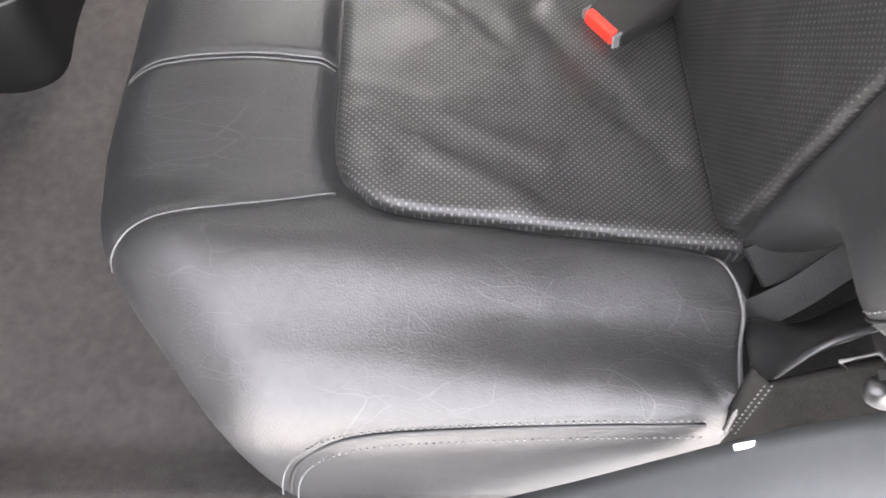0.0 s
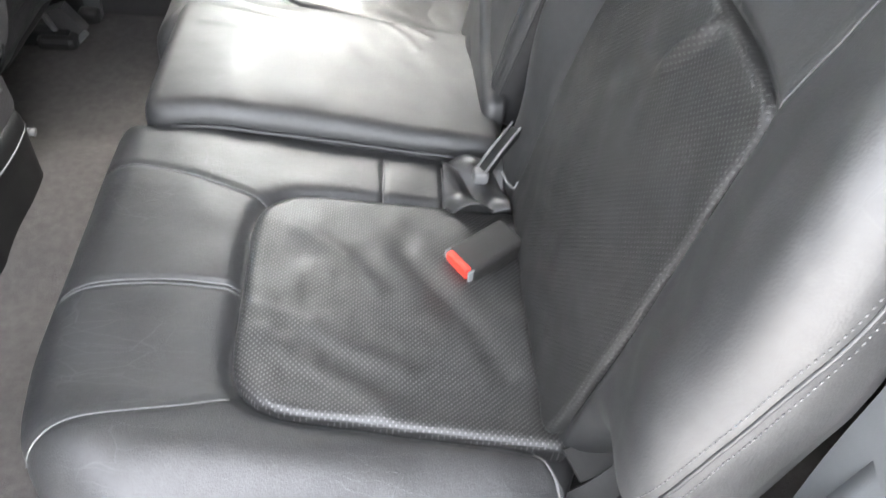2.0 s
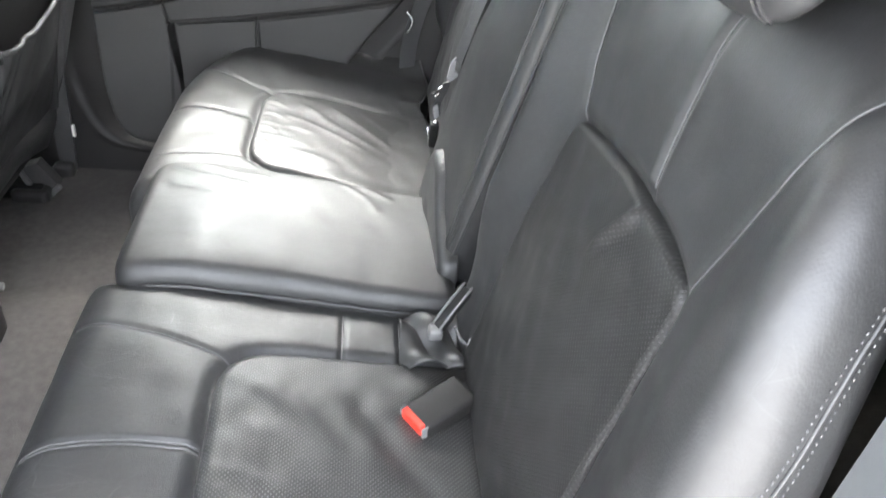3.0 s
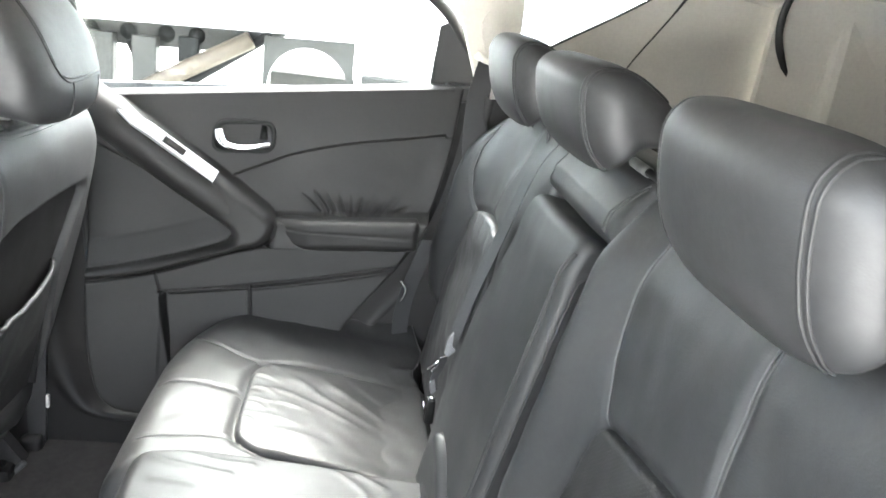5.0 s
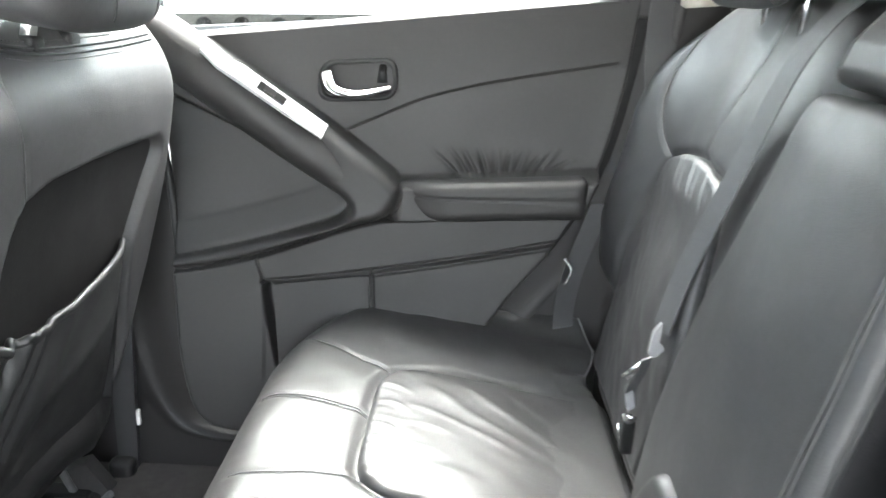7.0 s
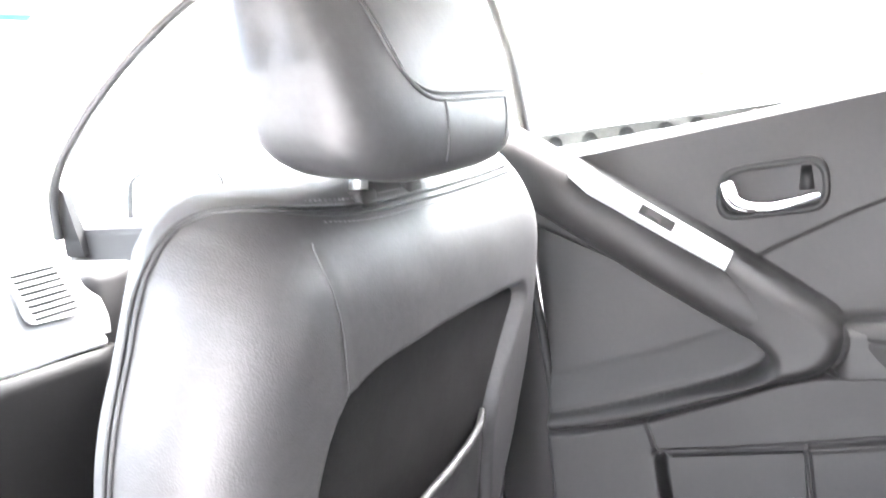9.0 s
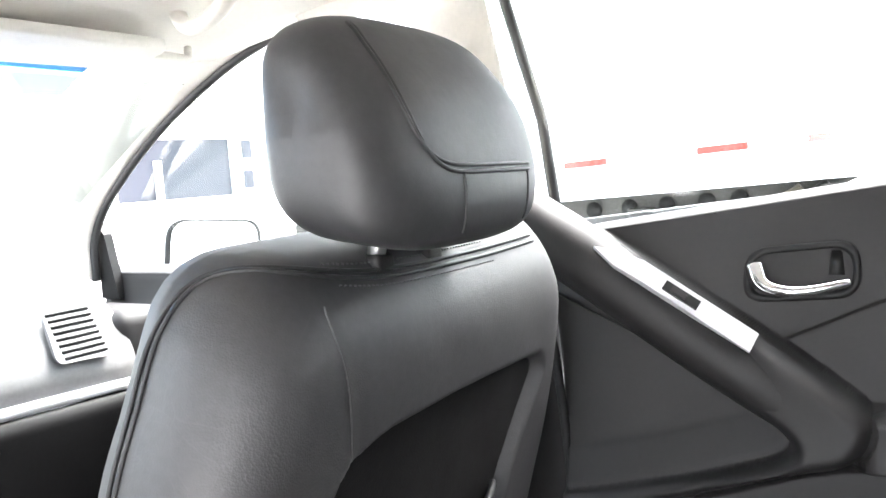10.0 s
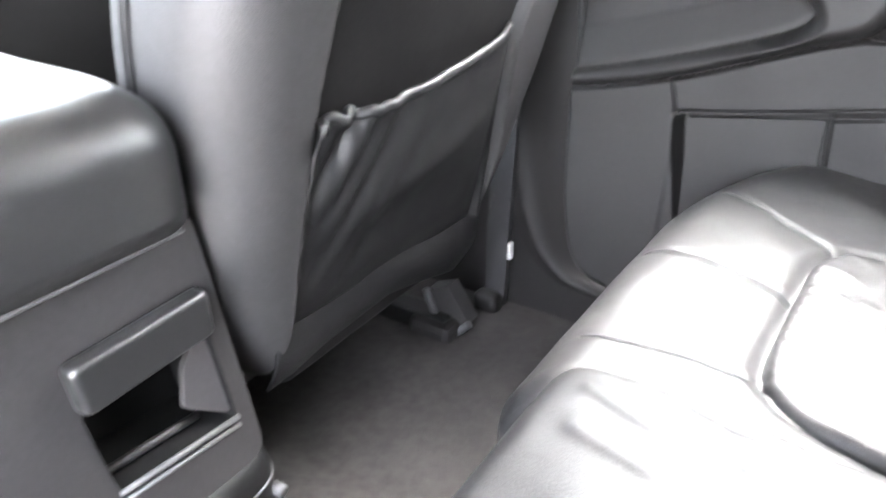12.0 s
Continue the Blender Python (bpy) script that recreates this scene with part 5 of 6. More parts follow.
pillar_d = thing("tail_pillar", (0.5, 0.70, 0.80), "beige plastic tail pillar trim below the quarter window", "pillar", kind="structure")
flank_slab("lower_trim", fillet([(0.10, 0.80), (0.10, 0.945), (0.194, 1.002), (0.324, 1.083), (0.385, 1.128), (0.60, 1.16), (0.72, 1.14), (0.72, 0.80)], 0.012), 0.03, PILLAR, pillar_d, "", -0.045)
flank_slab("upper_trim", fillet([(0.385, 1.128), (0.36, 1.18), (0.8, 1.18), (0.72, 1.1), (0.60, 1.14)], 0.01), 0.03, PILLAR, pillar_d, "", -0.042)
tube("window_seal", [(x, FLANK(x, z) - 0.046, z) for x, z in arc([(0.11, 0.951), (0.194, 1.004), (0.324, 1.085), (0.383, 1.130), (0.375, 1.17)])], 0.003, BLACK_RUBBER, pillar_d, "black quarter window seal")
gap_line = arc([(0.340, 0.960), (0.358, 0.995), (0.392, 1.052), (0.422, 1.105), (0.441, 1.15)])
tube("trim_gap", [(x, FLANK(x, z) - 0.0455, z) for x, z in gap_line], np.interp(np.linspace(0, 1, len(gap_line)), [0, 0.6, 1], [0.0015, 0.002, 0.006]), BLACK_RUBBER, pillar_d)
tube("tail_seal", [(x, FLANK(x, z) - 0.080, z) for x, z in arc([(0.76, 0.90), (0.679, 0.989), (0.647, 1.032), (0.627, 1.073), (0.621, 1.118), (0.629, 1.175)])], 0.008, BLACK_RUBBER, pillar_d, "black tailgate seal")
slab("tail_trim", fillet([(0.64, 0.80), (0.615, 1.12), (0.625, 1.19), (0.95, 1.19), (0.95, 0.80)], 0.02), lambda a, b, d: (a, FLANK(a, b) - 0.074 - 0.25 * max(0, a - 0.62) + d, b), 0.02, PILLAR, pillar_d, "beige tailgate trim")
block("tail_panel", (0.74, 0.62, 0.40), (1.30, 0.68, 1.18), PILLAR, pillar_d, bevel=0.02)
block("sill_end", (-0.03, 0.772, 0.845), (0.085, 0.80, 0.884), BLACK_RUBBER, pillar_c, "black seal at the sill corner", bevel=0.006)
quarter = flank_slab("window_2", [(0.10, 0.93), (0.10, 1.15), (0.40, 1.18), (0.44, 1.115), (0.22, 0.985)], 0.004, GLASS, None, "", 0.0)
tagged(quarter, "clear fixed quarter window glass", "window", kind="structure")
quarter.visible_shadow = False

# roof rail, middle pillar, front pillar of the right side
rail_r = thing("roof_rail", (-0.5, 0.70, 1.12), "light beige roof rail and pillar trim", "pillar", kind="structure")
tube("rail_trim", arc([(-1.16, 0.695, 1.155), (-0.80, 0.700, 1.178), (-0.2, 0.69, 1.185), (0.45, 0.68, 1.17), (0.9, 0.66, 1.12)]), 0.03, HEADLINER, rail_r, sides=12)
strip("middle_pillar", [(-0.79, 0.74), (-0.80, 0.85), (-0.83, 1.16)], [(-0.90, 0.74), (-0.905, 0.85), (-0.93, 1.16)], lambda v, x, z: 0.745 - 0.20 * (z - 0.78) - 0.02 * np.sin(v * np.pi), PILLAR, rail_r, thick=0.02, n=24)
FP = arc([(-1.10, 0.715, 1.162), (-1.24, 0.720, 1.140), (-1.41, 0.722, 1.09), (-1.638, 0.722, 0.975), (-1.835, 0.724, 0.82), (-1.845, 0.726, 0.70)])
tube("door_seal", FP, 0.009, BLACK_RUBBER, rail_r, "black front door seal")
fp_in = FP + np.array([(-0.05, -0.07, 0.03)])
sheet("front_pillar", np.linspace(0, 1, len(FP)), np.linspace(0, 1, 8),
      lambda u, v: FP[(u * (len(FP) - 1)).round().astype(int)] * (1 - v[:, None]) + fp_in[(u * (len(FP) - 1)).round().astype(int)] * v[:, None] + np.stack([0 * v, 0 * v - 0.01 * np.sin(v * np.pi), 0 * v], 1), HEADLINER, rail_r, thick=0.02)
slab("sail_panel", [(-1.84, 0.83), (-1.845, 0.66), (-1.785, 0.66), (-1.815, 0.80)], lambda a, b, d: (a, 0.735 + d, b), 0.02, TRIM_DARK, rail_r, "black corner panel by the mirror")

# right front door
door_2 = thing("door_2", (-1.30, 0.78, 0.10), "closed front car door in charcoal vinyl", "car door", kind="structure")
sheet("trim_panel", np.linspace(-1.85, -0.88, 40), np.linspace(0.08, 0.715, 40),
      lambda u, v: np.stack([u, 0.755 - 0.10 * (0.72 - v) - 0.03 * np.exp(-((v - 0.60 - 0.06 * (u + 1.4)) / 0.05) ** 2), v], 1), TRIM, door_2, thick=-0.02)
sheet("window_sill", np.linspace(-1.85, -0.88, 30), np.linspace(0, 1, 8), lambda u, v: np.stack([u, 0.753 + 0.07 * v, 0.712 + 0.015 * np.sin(v * 2.2)], 1), TRIM, door_2, thick=-0.01)
slab("outer_skin", [(-1.86, -0.1), (-1.86, 0.70), (-0.82, 0.76), (-0.82, -0.1)], lambda a, b, d: (a, 0.86 + d, b), 0.02, BODY, door_2)
front_glass = slab("pane", [(-1.82, 0.72), (-1.82, 0.82), (-1.63, 0.975), (-1.41, 1.09), (-1.16, 1.155), (-0.83, 1.16), (-0.79, 0.74)], lambda a, b, d: (a, 0.83 - 0.24 * (b - 0.72) + d, b), 0.004, GLASS, door_2, "clear side glass")
front_glass.visible_shadow = False

wing = thing("wing_mirror", (-1.75, 0.92, 0.70), "white wing mirror housing outside the front window", "mirror")
mo = fillet([(-0.13, -0.075), (0.12, -0.065), (0.145, 0.055), (-0.10, 0.080)], 0.05)
WM = Plane3((-1.76, 0.975, 0.742), (0.25, 0.968, 0), (-0.1, 0.026, 0.995), (0.963, -0.249, 0.103))
housing = pillow("housing", WM, mo, lambda uv: 0.0 * uv[:, 0], 0.02, 0.09, WHITE_PAINT, wing, ns=80, nt=14, tuck=0.3)
on_wing = lambda lift: (lambda a, b, d: tuple(WM.place(np.array([[a, b]]), np.array([lift + d]))[0]))
slab("mirror_rim", resampled(mo * 0.99, 60), on_wing(0.002), 0.004, TRIM_DARK, housing, "black rim of the mirror")
slab("mirror_glass", resampled(mo * 0.90, 60), on_wing(0.007), 0.003, MIRROR, housing, "mirror glass")
block("arm", (-1.82, 0.84, 0.665), (-1.72, 0.96, 0.71), TRIM_DARK, wing, bevel=0.015)

# ---------------------------------------------------------------- dashboard and windscreen
dashboard = thing("dashboard", (-1.9, 0.0, 0.3), "dashboard with pad brightened as windscreen-lit, silver trim strip and corner air vent", "dashboard")
prof = arc([(-2.16, 0.735), (-1.90, 0.735), (-1.70, 0.715), (-1.62, 0.66), (-1.585, 0.59), (-1.59, 0.555)], 3)
pn = len(prof)
dash_y = np.linspace(-0.72, 0.62, 30)
sheet("dash_pad", np.linspace(0, 1, pn), dash_y, lambda u, v: np.stack([prof[(u * (pn - 1)).round().astype(int), 0], v, prof[(u * (pn - 1)).round().astype(int), 1] - 0.02 * (v / 0.7) ** 2], 1), DASH_LIT, dashboard, thick=-0.03)
tube("trim_strip", [(-1.588, y, 0.545 - 0.02 * (y / 0.7) ** 2) for y in np.linspace(-0.7, 0.60, 30)], 0.011, SILVER, dashboard, "satin silver trim strip")
sheet("lower_dash", np.linspace(0.16, 0.535, 14), dash_y, lambda u, v: np.stack([-1.60 - 0.25 * (0.535 - u) ** 1.2, v, u - 0.02 * (v / 0.7) ** 2], 1), TRIM_DARK, dashboard, thick=0.03)
block("end_cap", (-1.80, 0.60, 0.45), (-1.60, 0.73, 0.66), TRIM, dashboard, bevel=0.03, segments=4)
vent = slab("air_vent", fillet([(0.460, 0.600), (0.574, 0.594), (0.562, 0.686), (0.472, 0.686)], 0.015), lambda a, b, d: (-1.587 - 0.62 * (b - 0.60) + d, a, b), 0.009, DASH_LIT, dashboard, "corner air vent")
for k in range(8):
    zz = 0.606 + 0.0105 * k
    block("vane", (-1.584 - 0.62 * (zz - 0.60), 0.476, zz - 0.0022), (-1.575 - 0.62 * (zz - 0.60), 0.558, zz + 0.0028), TRIM_DARK, vent, bevel=0.001)

screen = slab("window_3", [(-0.70, 0.0), (-0.62, 0.86), (0.62, 0.86), (0.70, 0.0)], lambda a, b, d: (-2.12 + 0.86 * b + d, a, 0.74 + 0.40 * b - 0.03 * (a / 0.7) ** 2), 0.005, GLASS)
tagged(screen, "clear curved windscreen glass", "windscreen", kind="structure")
screen.visible_shadow = False
band = slab("shade_band", [(-0.63, 0.775), (-0.62, 0.86), (0.44, 0.86), (0.44, 0.775)], lambda a, b, d: (-2.115 + 0.86 * b + d, a, 0.742 + 0.40 * b - 0.03 * (a / 0.7) ** 2), 0.003, SHADE_GLASS)
tagged(band, "blue-tinted sun band along the windscreen top", "tinted band", kind="structure")
band.visible_shadow = False
visor = thing("sun_visor", (-1.40, 0.35, 1.09), "light beige fabric sun visor folded to the headliner", "visor")
pillow("panel", Plane3((-1.42, 0.36, 1.098), (0.10, 0.99, -0.02), (0.985, -0.10, 0.11), (0.11, 0, -0.99)), fillet([(-0.22, -0.08), (0.20, -0.09), (0.21, 0.085), (-0.22, 0.09)], 0.04), lambda uv: 0.0 * uv[:, 0], 0.008, 0.016, HEADLINER, visor, ns=100, nt=16)
tube("hinge_rod", [(-1.37, 0.56, 1.105), (-1.36, 0.62, 1.10), (-1.37, 0.63, 1.12)], 0.007, PILLAR, visor, n=12)
hook = thing("assist_handle", (-1.2, 0.60, 1.10), "beige ceiling grab handle above the front door", "handle")
tube("grip", arc([(-1.10, 0.50, 1.19), (-1.13, 0.50, 1.135), (-1.20, 0.515, 1.118), (-1.26, 0.53, 1.125), (-1.28, 0.535, 1.165)]), 0.013, PILLAR, hook, sides=12, n=30)

# ---------------------------------------------------------------- left flank with its open door
sill_l = thing("sill_left", (-0.3, -0.82, -0.05), "grey wheel arch and sill of the open doorway", "sill", kind="structure")
ARCH = arc([(-0.98, 0.02), (-0.50, 0.03), (-0.30, 0.05), (-0.16, 0.196), (-0.087, 0.288), (-0.04, 0.342), (0.03, 0.388), (0.080, 0.47), (0.105, 0.60), (0.118, 0.75), (0.118, 0.90), (0.09, 1.0)], 2)
sheet("arch_panel", np.linspace(0, 1, len(ARCH)), np.linspace(0, 1, 24),
      lambda u, v: np.stack([ARCH[(u * (len(ARCH) - 1)).round().astype(int), 0] + 0.03 * v, -0.765 - 0.26 * v, ARCH[(u * (len(ARCH) - 1)).round().astype(int), 1] - 0.012 + 0.016 * np.sin(np.clip(v * 6, 0, 1) * np.pi / 2) - 0.05 * v ** 2], 1), BODY_TRIM, sill_l, thick=-0.02)
block("middle_pillar", (-0.93, -0.80, 0.0), (-0.80, -0.72, 1.13), TRIM, sill_l, bevel=0.02)
block("rear_body", (0.30, -0.80, -0.1), (1.30, -0.70, 0.42), TRIM, sill_l, bevel=0.02)
block("front_pillar", (-2.16, -0.76, 0.70), (-1.95, -0.70, 0.90), TRIM, sill_l, bevel=0.02)
block("tail_side", (0.30, 0.70, -0.1), (1.30, 0.76, 0.82), TRIM, sill_l, bevel=0.02)
slab("quarter_panel", fillet([(0.09, 0.40), (0.082, 0.55), (0.085, 0.75), (0.085, 0.90), (0.04, 1.03), (-0.03, 1.13), (0.36, 1.15), (0.36, 0.40)], 0.03), lambda a, b, d: (a, -0.79 + 0.20 * max(0, b - 0.86) + d, b), 0.05, BODY_TRIM, sill_l, "rear edge of the open doorway")
block("rear_pillar", (0.32, -0.80, 0.4), (1.30, -0.70, 1.12), PILLAR, sill_l, bevel=0.02)
block("roof_rail", (-1.2, -0.76, 1.10), (0.9, -0.68, 1.17), HEADLINER, sill_l, bevel=0.02)
# unseen door implied by the doorway, added to block light from the front
door_l = thing("door_3", (-0.85, -1.3, 0.0), "open rear car door swung out, plain panel out of view", "car door", kind="structure")
slab("panel", [(-0.84, -0.10), (-1.62, -0.10), (-1.62, 0.84), (-0.84, 0.80)], lambda a, b, d: (-0.90 + d - 0.08 * (-0.84 - a), a, b), 0.08, TRIM, door_l)
tube("window_frame", arc([(-0.87, -0.86, 0.80), (-0.88, -0.84, 1.13), (-0.92, -1.30, 1.12), (-0.95, -1.60, 0.86)]), 0.02, BLACK_RUBBER, door_l, n=30)
block("front_door", (-1.95, -0.80, 0.0), (-0.93, -0.74, 0.72), TRIM, sill_l, bevel=0.02)
block("front_sill", (-2.1, -0.86, -0.08), (-0.9, -0.74, 0.10), TRIM, sill_l, bevel=0.02)
block("wall_rear", (1.28, -0.74, -0.1), (1.34, 0.74, 1.12), PILLAR, bevel=0.01)
block("wall_front", (-2.26, -0.76, -0.1), (-2.16, 0.76, 0.70), TRIM_DARK, bevel=0.01)
for nm in ("wall_rear", "wall_front"):
    tagged(bpy.data.objects[nm], "plain end wall of the car body", "wall", kind="structure")
roof_skin = sheet("roof", np.linspace(-1.55, 1.35, 20), np.linspace(-0.74, 0.74, 20), lambda u, v: np.stack([u, v, roof_z(u, v * 0.94) + 0.05], 1), BODY, thick=0.01)
tagged(roof_skin, "painted steel car roof", "roof", kind="structure")


# ---------------------------------------------------------------- belts, buckles and levers
def ribbon(name, points, across, material, parent=None, label="", width=0.046, thick=0.0014, n=40):
    """A flat strap along points; across: the direction of its width, at both ends."""
    p = resampled(arc(points), n, False)
    a0, a1 = (np.array(a, float) / np.linalg.norm(a) for a in across)
    verts, faces = [], []
    for i, q in enumerate(p):
        a = a0 + (a1 - a0) * i / (n - 1)
        a = a / np.linalg.norm(a)
        tan = p[min(i + 1, n - 1)] - p[max(i - 1, 0)]
        nrm = np.cross(tan, a)
        nrm = nrm / max(np.linalg.norm(nrm), 1e-9)
        for sa, sn in ((-1, -1), (1, -1), (1, 1), (-1, 1)):
            verts.append(q + a * sa * width / 2 + nrm * sn * thick / 2)
    for i in range(n - 1):
        for k in range(4):
            faces.append((i * 4 + k, i * 4 + (k + 1) % 4, i * 4 + 4 + (k + 1) % 4, i * 4 + 4 + k))
    faces += [(0, 1, 2, 3), (4 * n - 4, 4 * n - 3, 4 * n - 2, 4 * n - 1)]
    ob = link_mesh(name, verts, faces, material, parent, label, False)
    return ob


buckle = thing("belt_buckle", (-0.065, -0.334, 0.295), "black belt buckle with red release button on the seat", "buckle")
turn = Matrix.Rotation(radians(35), 4, "Z") @ Matrix.Rotation(radians(-6), 4, "Y")
body = block("body", (-0.112, -0.363, 0.298), (-0.030, -0.315, 0.324), TRIM, buckle, "black plastic buckle body", bevel=0.006, segments=4, turn=turn)
off = turn @ Vector((-0.042, 0, 0.001))
mid = Vector((-0.071, -0.339, 0.311)) + Vector(off)
for end in (-1, 1):
    block("button_frame", tuple(mid + Vector(turn @ Vector((0.001, 0.0212 * end, 0))) - Vector((0.005, 0.0014, 0.011))), tuple(mid + Vector(turn @ Vector((0.001, 0.0212 * end, 0))) + Vector((0.005, 0.0014, 0.011))), PALE_PLASTIC, body, "pale end of the button frame", bevel=0.001, turn=turn)
mid = mid + Vector(turn @ Vector((0, 0, 0.0045)))
block("release_button", tuple(mid + Vector((-0.005, -0.0188, -0.0075))), tuple(mid + Vector((0.005, 0.0188, 0.0075))), RED, body, "red release button", bevel=0.0025, turn=turn)
ribbon("strap", [(-0.045, -0.321, 0.312), (-0.015, -0.308, 0.308), (0.02, -0.30, 0.285)], ((-0.57, 0.82, 0), (0, 1, 0)), WEB, buckle, "short black strap", width=0.04)

# gusset, straps and side flap in the gap behind the cushion
tuck = thing("seat_gusset", (0.0, -0.65, 0.20), "folded black gusset and straps behind the seat cushion", "seat belt")
block("gusset_pad", (-0.046, -0.642, 0.19), (-0.004, -0.582, 0.284), VINYL, tuck, bevel=0.010, segments=4, turn=Matrix.Rotation(radians(-24), 4, "Z"))
# dark block under the straps in place of the gap's shade
block("gusset_base", (-0.02, -0.715, 0.08), (0.12, -0.54, 0.225), GAP_SHADE, tuck, bevel=0.02, segments=3)
ribbon("strap", [(-0.008, -0.611, 0.296), (0.02, -0.60, 0.297), (0.06, -0.580, 0.306), (0.09, -0.57, 0.31)], ((0.5, -0.6, -0.6), (0.3, -0.8, -0.2)), STRAP, tuck, "broad woven strap", width=0.036, thick=0.005)
ribbon("strap", [(-0.012, -0.640, 0.268), (0.02, -0.634, 0.290), (0.06, -0.612, 0.315), (0.09, -0.60, 0.325)], ((0.4, -0.7, -0.6), (0.2, -0.9, -0.2)), STRAP, tuck, width=0.026, thick=0.004)
fold_a = arc([(-0.021, -0.643, 0.270), (0.008, -0.642, 0.262), (0.035, -0.642, 0.256), (0.075, -0.630, 0.290)], 2)
fold_b = arc([(-0.034, -0.717, 0.300), (-0.006, -0.706, 0.349), (0.022, -0.700, 0.366), (0.055, -0.690, 0.390)], 2)
nf = len(fold_a)
sheet("pleat", np.linspace(0, 1, nf), np.linspace(0, 1, 16),
      lambda u, v: fold_a[(u * (nf - 1)).round().astype(int)] * (1 - v[:, None]) + fold_b[(u * (nf - 1)).round().astype(int)] * v[:, None] + np.stack([0 * v, -0.012 * np.sin(np.pi * v), (0.026 * np.sin(np.pi * v) + 0.006 * np.sin(7 * v + 5 * u)) * (0.5 + 0.6 * np.sin(np.pi * u))], 1), VINYL, tuck, "folded vinyl pleat", thick=0.002)
tube("pleat_piping", fold_a[: nf * 2 // 3] + (0, 0, 0.003), 0.0012, PIPING, tuck)
flap_side = strip("side_flap", [(-0.050, 0.352), (-0.030, 0.325), (-0.004, 0.346), (0.03, 0.372), (0.10, 0.42)], [(-0.060, 0.285), (-0.045, 0.270), (-0.012, 0.270), (0.02, 0.300), (0.14, 0.36)], lambda v, x, z: -0.716 - 0.026 * v, GAP_SHADE, tuck, "black vinyl side flap, kept dull and dark as if shaded", n=40, thick=0.004)
FL = Plane3((0, -0.737, 0), (1, 0, 0), (0, 0, 1), (0, -1, 0))
for du in (0.0, 0.005):
    stitches("stitching", FL, [(-0.044 + du, 0.352), (-0.049 + du, 0.285)], lambda uv: -0.008 + 0.17 * (0.352 - uv[:, 1]), flap_side, pitch=0.005, radius=0.0006, material=PIPING)
tongue = thing("belt_tongue", (0.02, -0.712, 0.35), "chromed steel belt tongue resting by the seat", "belt tongue")
tube("tongue", [(-0.001, -0.720, 0.369), (0.017, -0.720, 0.384), (0.031, -0.720, 0.368), (0.014, -0.720, 0.352)], 0.0014, SILVER_GREY, tongue, closed=True, sides=6)
lever = thing("seat_lever", (0.03, -0.74, 0.37), "black recline lever on the seat side", "lever")
tube("grip", arc([(0.006, -0.744, 0.392), (0.007, -0.746, 0.379), (0.024, -0.746, 0.370), (0.050, -0.744, 0.380), (0.069, -0.742, 0.398), (0.064, -0.741, 0.414)]), np.interp(np.linspace(0, 1, 30), [0, 0.3, 1], [0.0065, 0.0070, 0.0035]), VINYL, lever, sides=12, n=30)
slab("web", [(0.006, 0.394), (0.010, 0.376), (0.026, 0.370), (0.050, 0.380), (0.068, 0.399), (0.060, 0.414), (0.034, 0.410)], lambda a, b, d: (a, -0.742 + d, b), 0.006, TRIM_DARK, lever, "recessed black inner face")
clip = block("seat_clip", (-0.067, -0.767, 0.338), (-0.052, -0.763, 0.342), WHITE_PLASTIC, bevel=0.0008, turn=Matrix.Rotation(radians(10), 4, "Z"))
tagged(clip, "small white plastic clip beside the seat", "clip")

# crumpled flap beside the middle place
flap = sheet("stowage_flap", np.linspace(-0.118, -0.035, 40), np.linspace(-0.268, -0.165, 40),
             lambda u, v: np.stack([u, v, 0.300 + 0.014 * np.abs(np.sin(u * 62 + v * 34)) + 0.007 * np.sin(v * 70 - u * 24) - 0.25 * np.clip(u + 0.06, 0, 1)], 1), VINYL, thick=0.002)
tagged(flap, "crumpled black vinyl flap beside the middle seat", "flap")
mid_belt = thing("middle_belt", (-0.05, -0.15, 0.33), "black middle lap belt tongue standing in the seat gap", "seat belt")
ribbon("strap", [(-0.072, -0.212, 0.320), (-0.052, -0.196, 0.345), (-0.028, -0.178, 0.372)], ((0.6, -0.7, 0.2), (0.6, -0.7, 0.2)), TRIM_DARK, mid_belt, "black ribbed buckle stalk", width=0.017, thick=0.010)
for du in (-0.0075, 0.0075):
    tube("stalk_edge", [(-0.072 + 0.65 * du, -0.212 - 0.75 * du, 0.327), (-0.052 + 0.65 * du, -0.196 - 0.75 * du, 0.352), (-0.028 + 0.65 * du, -0.178 - 0.75 * du, 0.379)], 0.0018, SILVER_GREY, mid_belt)
block("stalk_collar", (-0.080, -0.222, 0.312), (-0.060, -0.200, 0.330), SILVER_GREY, mid_belt, bevel=0.005, segments=3)
tube("ring", arc([(-0.042, -0.208, 0.326), (-0.036, -0.222, 0.318), (-0.028, -0.238, 0.322), (-0.025, -0.232, 0.330)]), 0.0020, SILVER_GREY, mid_belt, "steel anchor ring")

far_belt = thing("rear_belt", (-0.02, 0.30, 0.33), "black seat belt hanging beside the armrest with pale grey tongue", "seat belt")
belt_line = np.array([(0.222, 0.655), (0.232, 0.61), (0.245, 0.565), (0.264, 0.512), (0.278, 0.456), (0.300, 0.380), (0.330, 0.275), (0.322, 0.195)])
ribbon("strap", BACK.place(belt_line, np.array([-0.045, -0.012, 0.010, 0.016, 0.016, 0.016, 0.018, 0.022])), ((0, 1, 0), (-0.2, 1, 0)), WEB_GREY, far_belt, width=0.042)
on_belt = lambda a, b, d: (a, 0.296 + d, b)
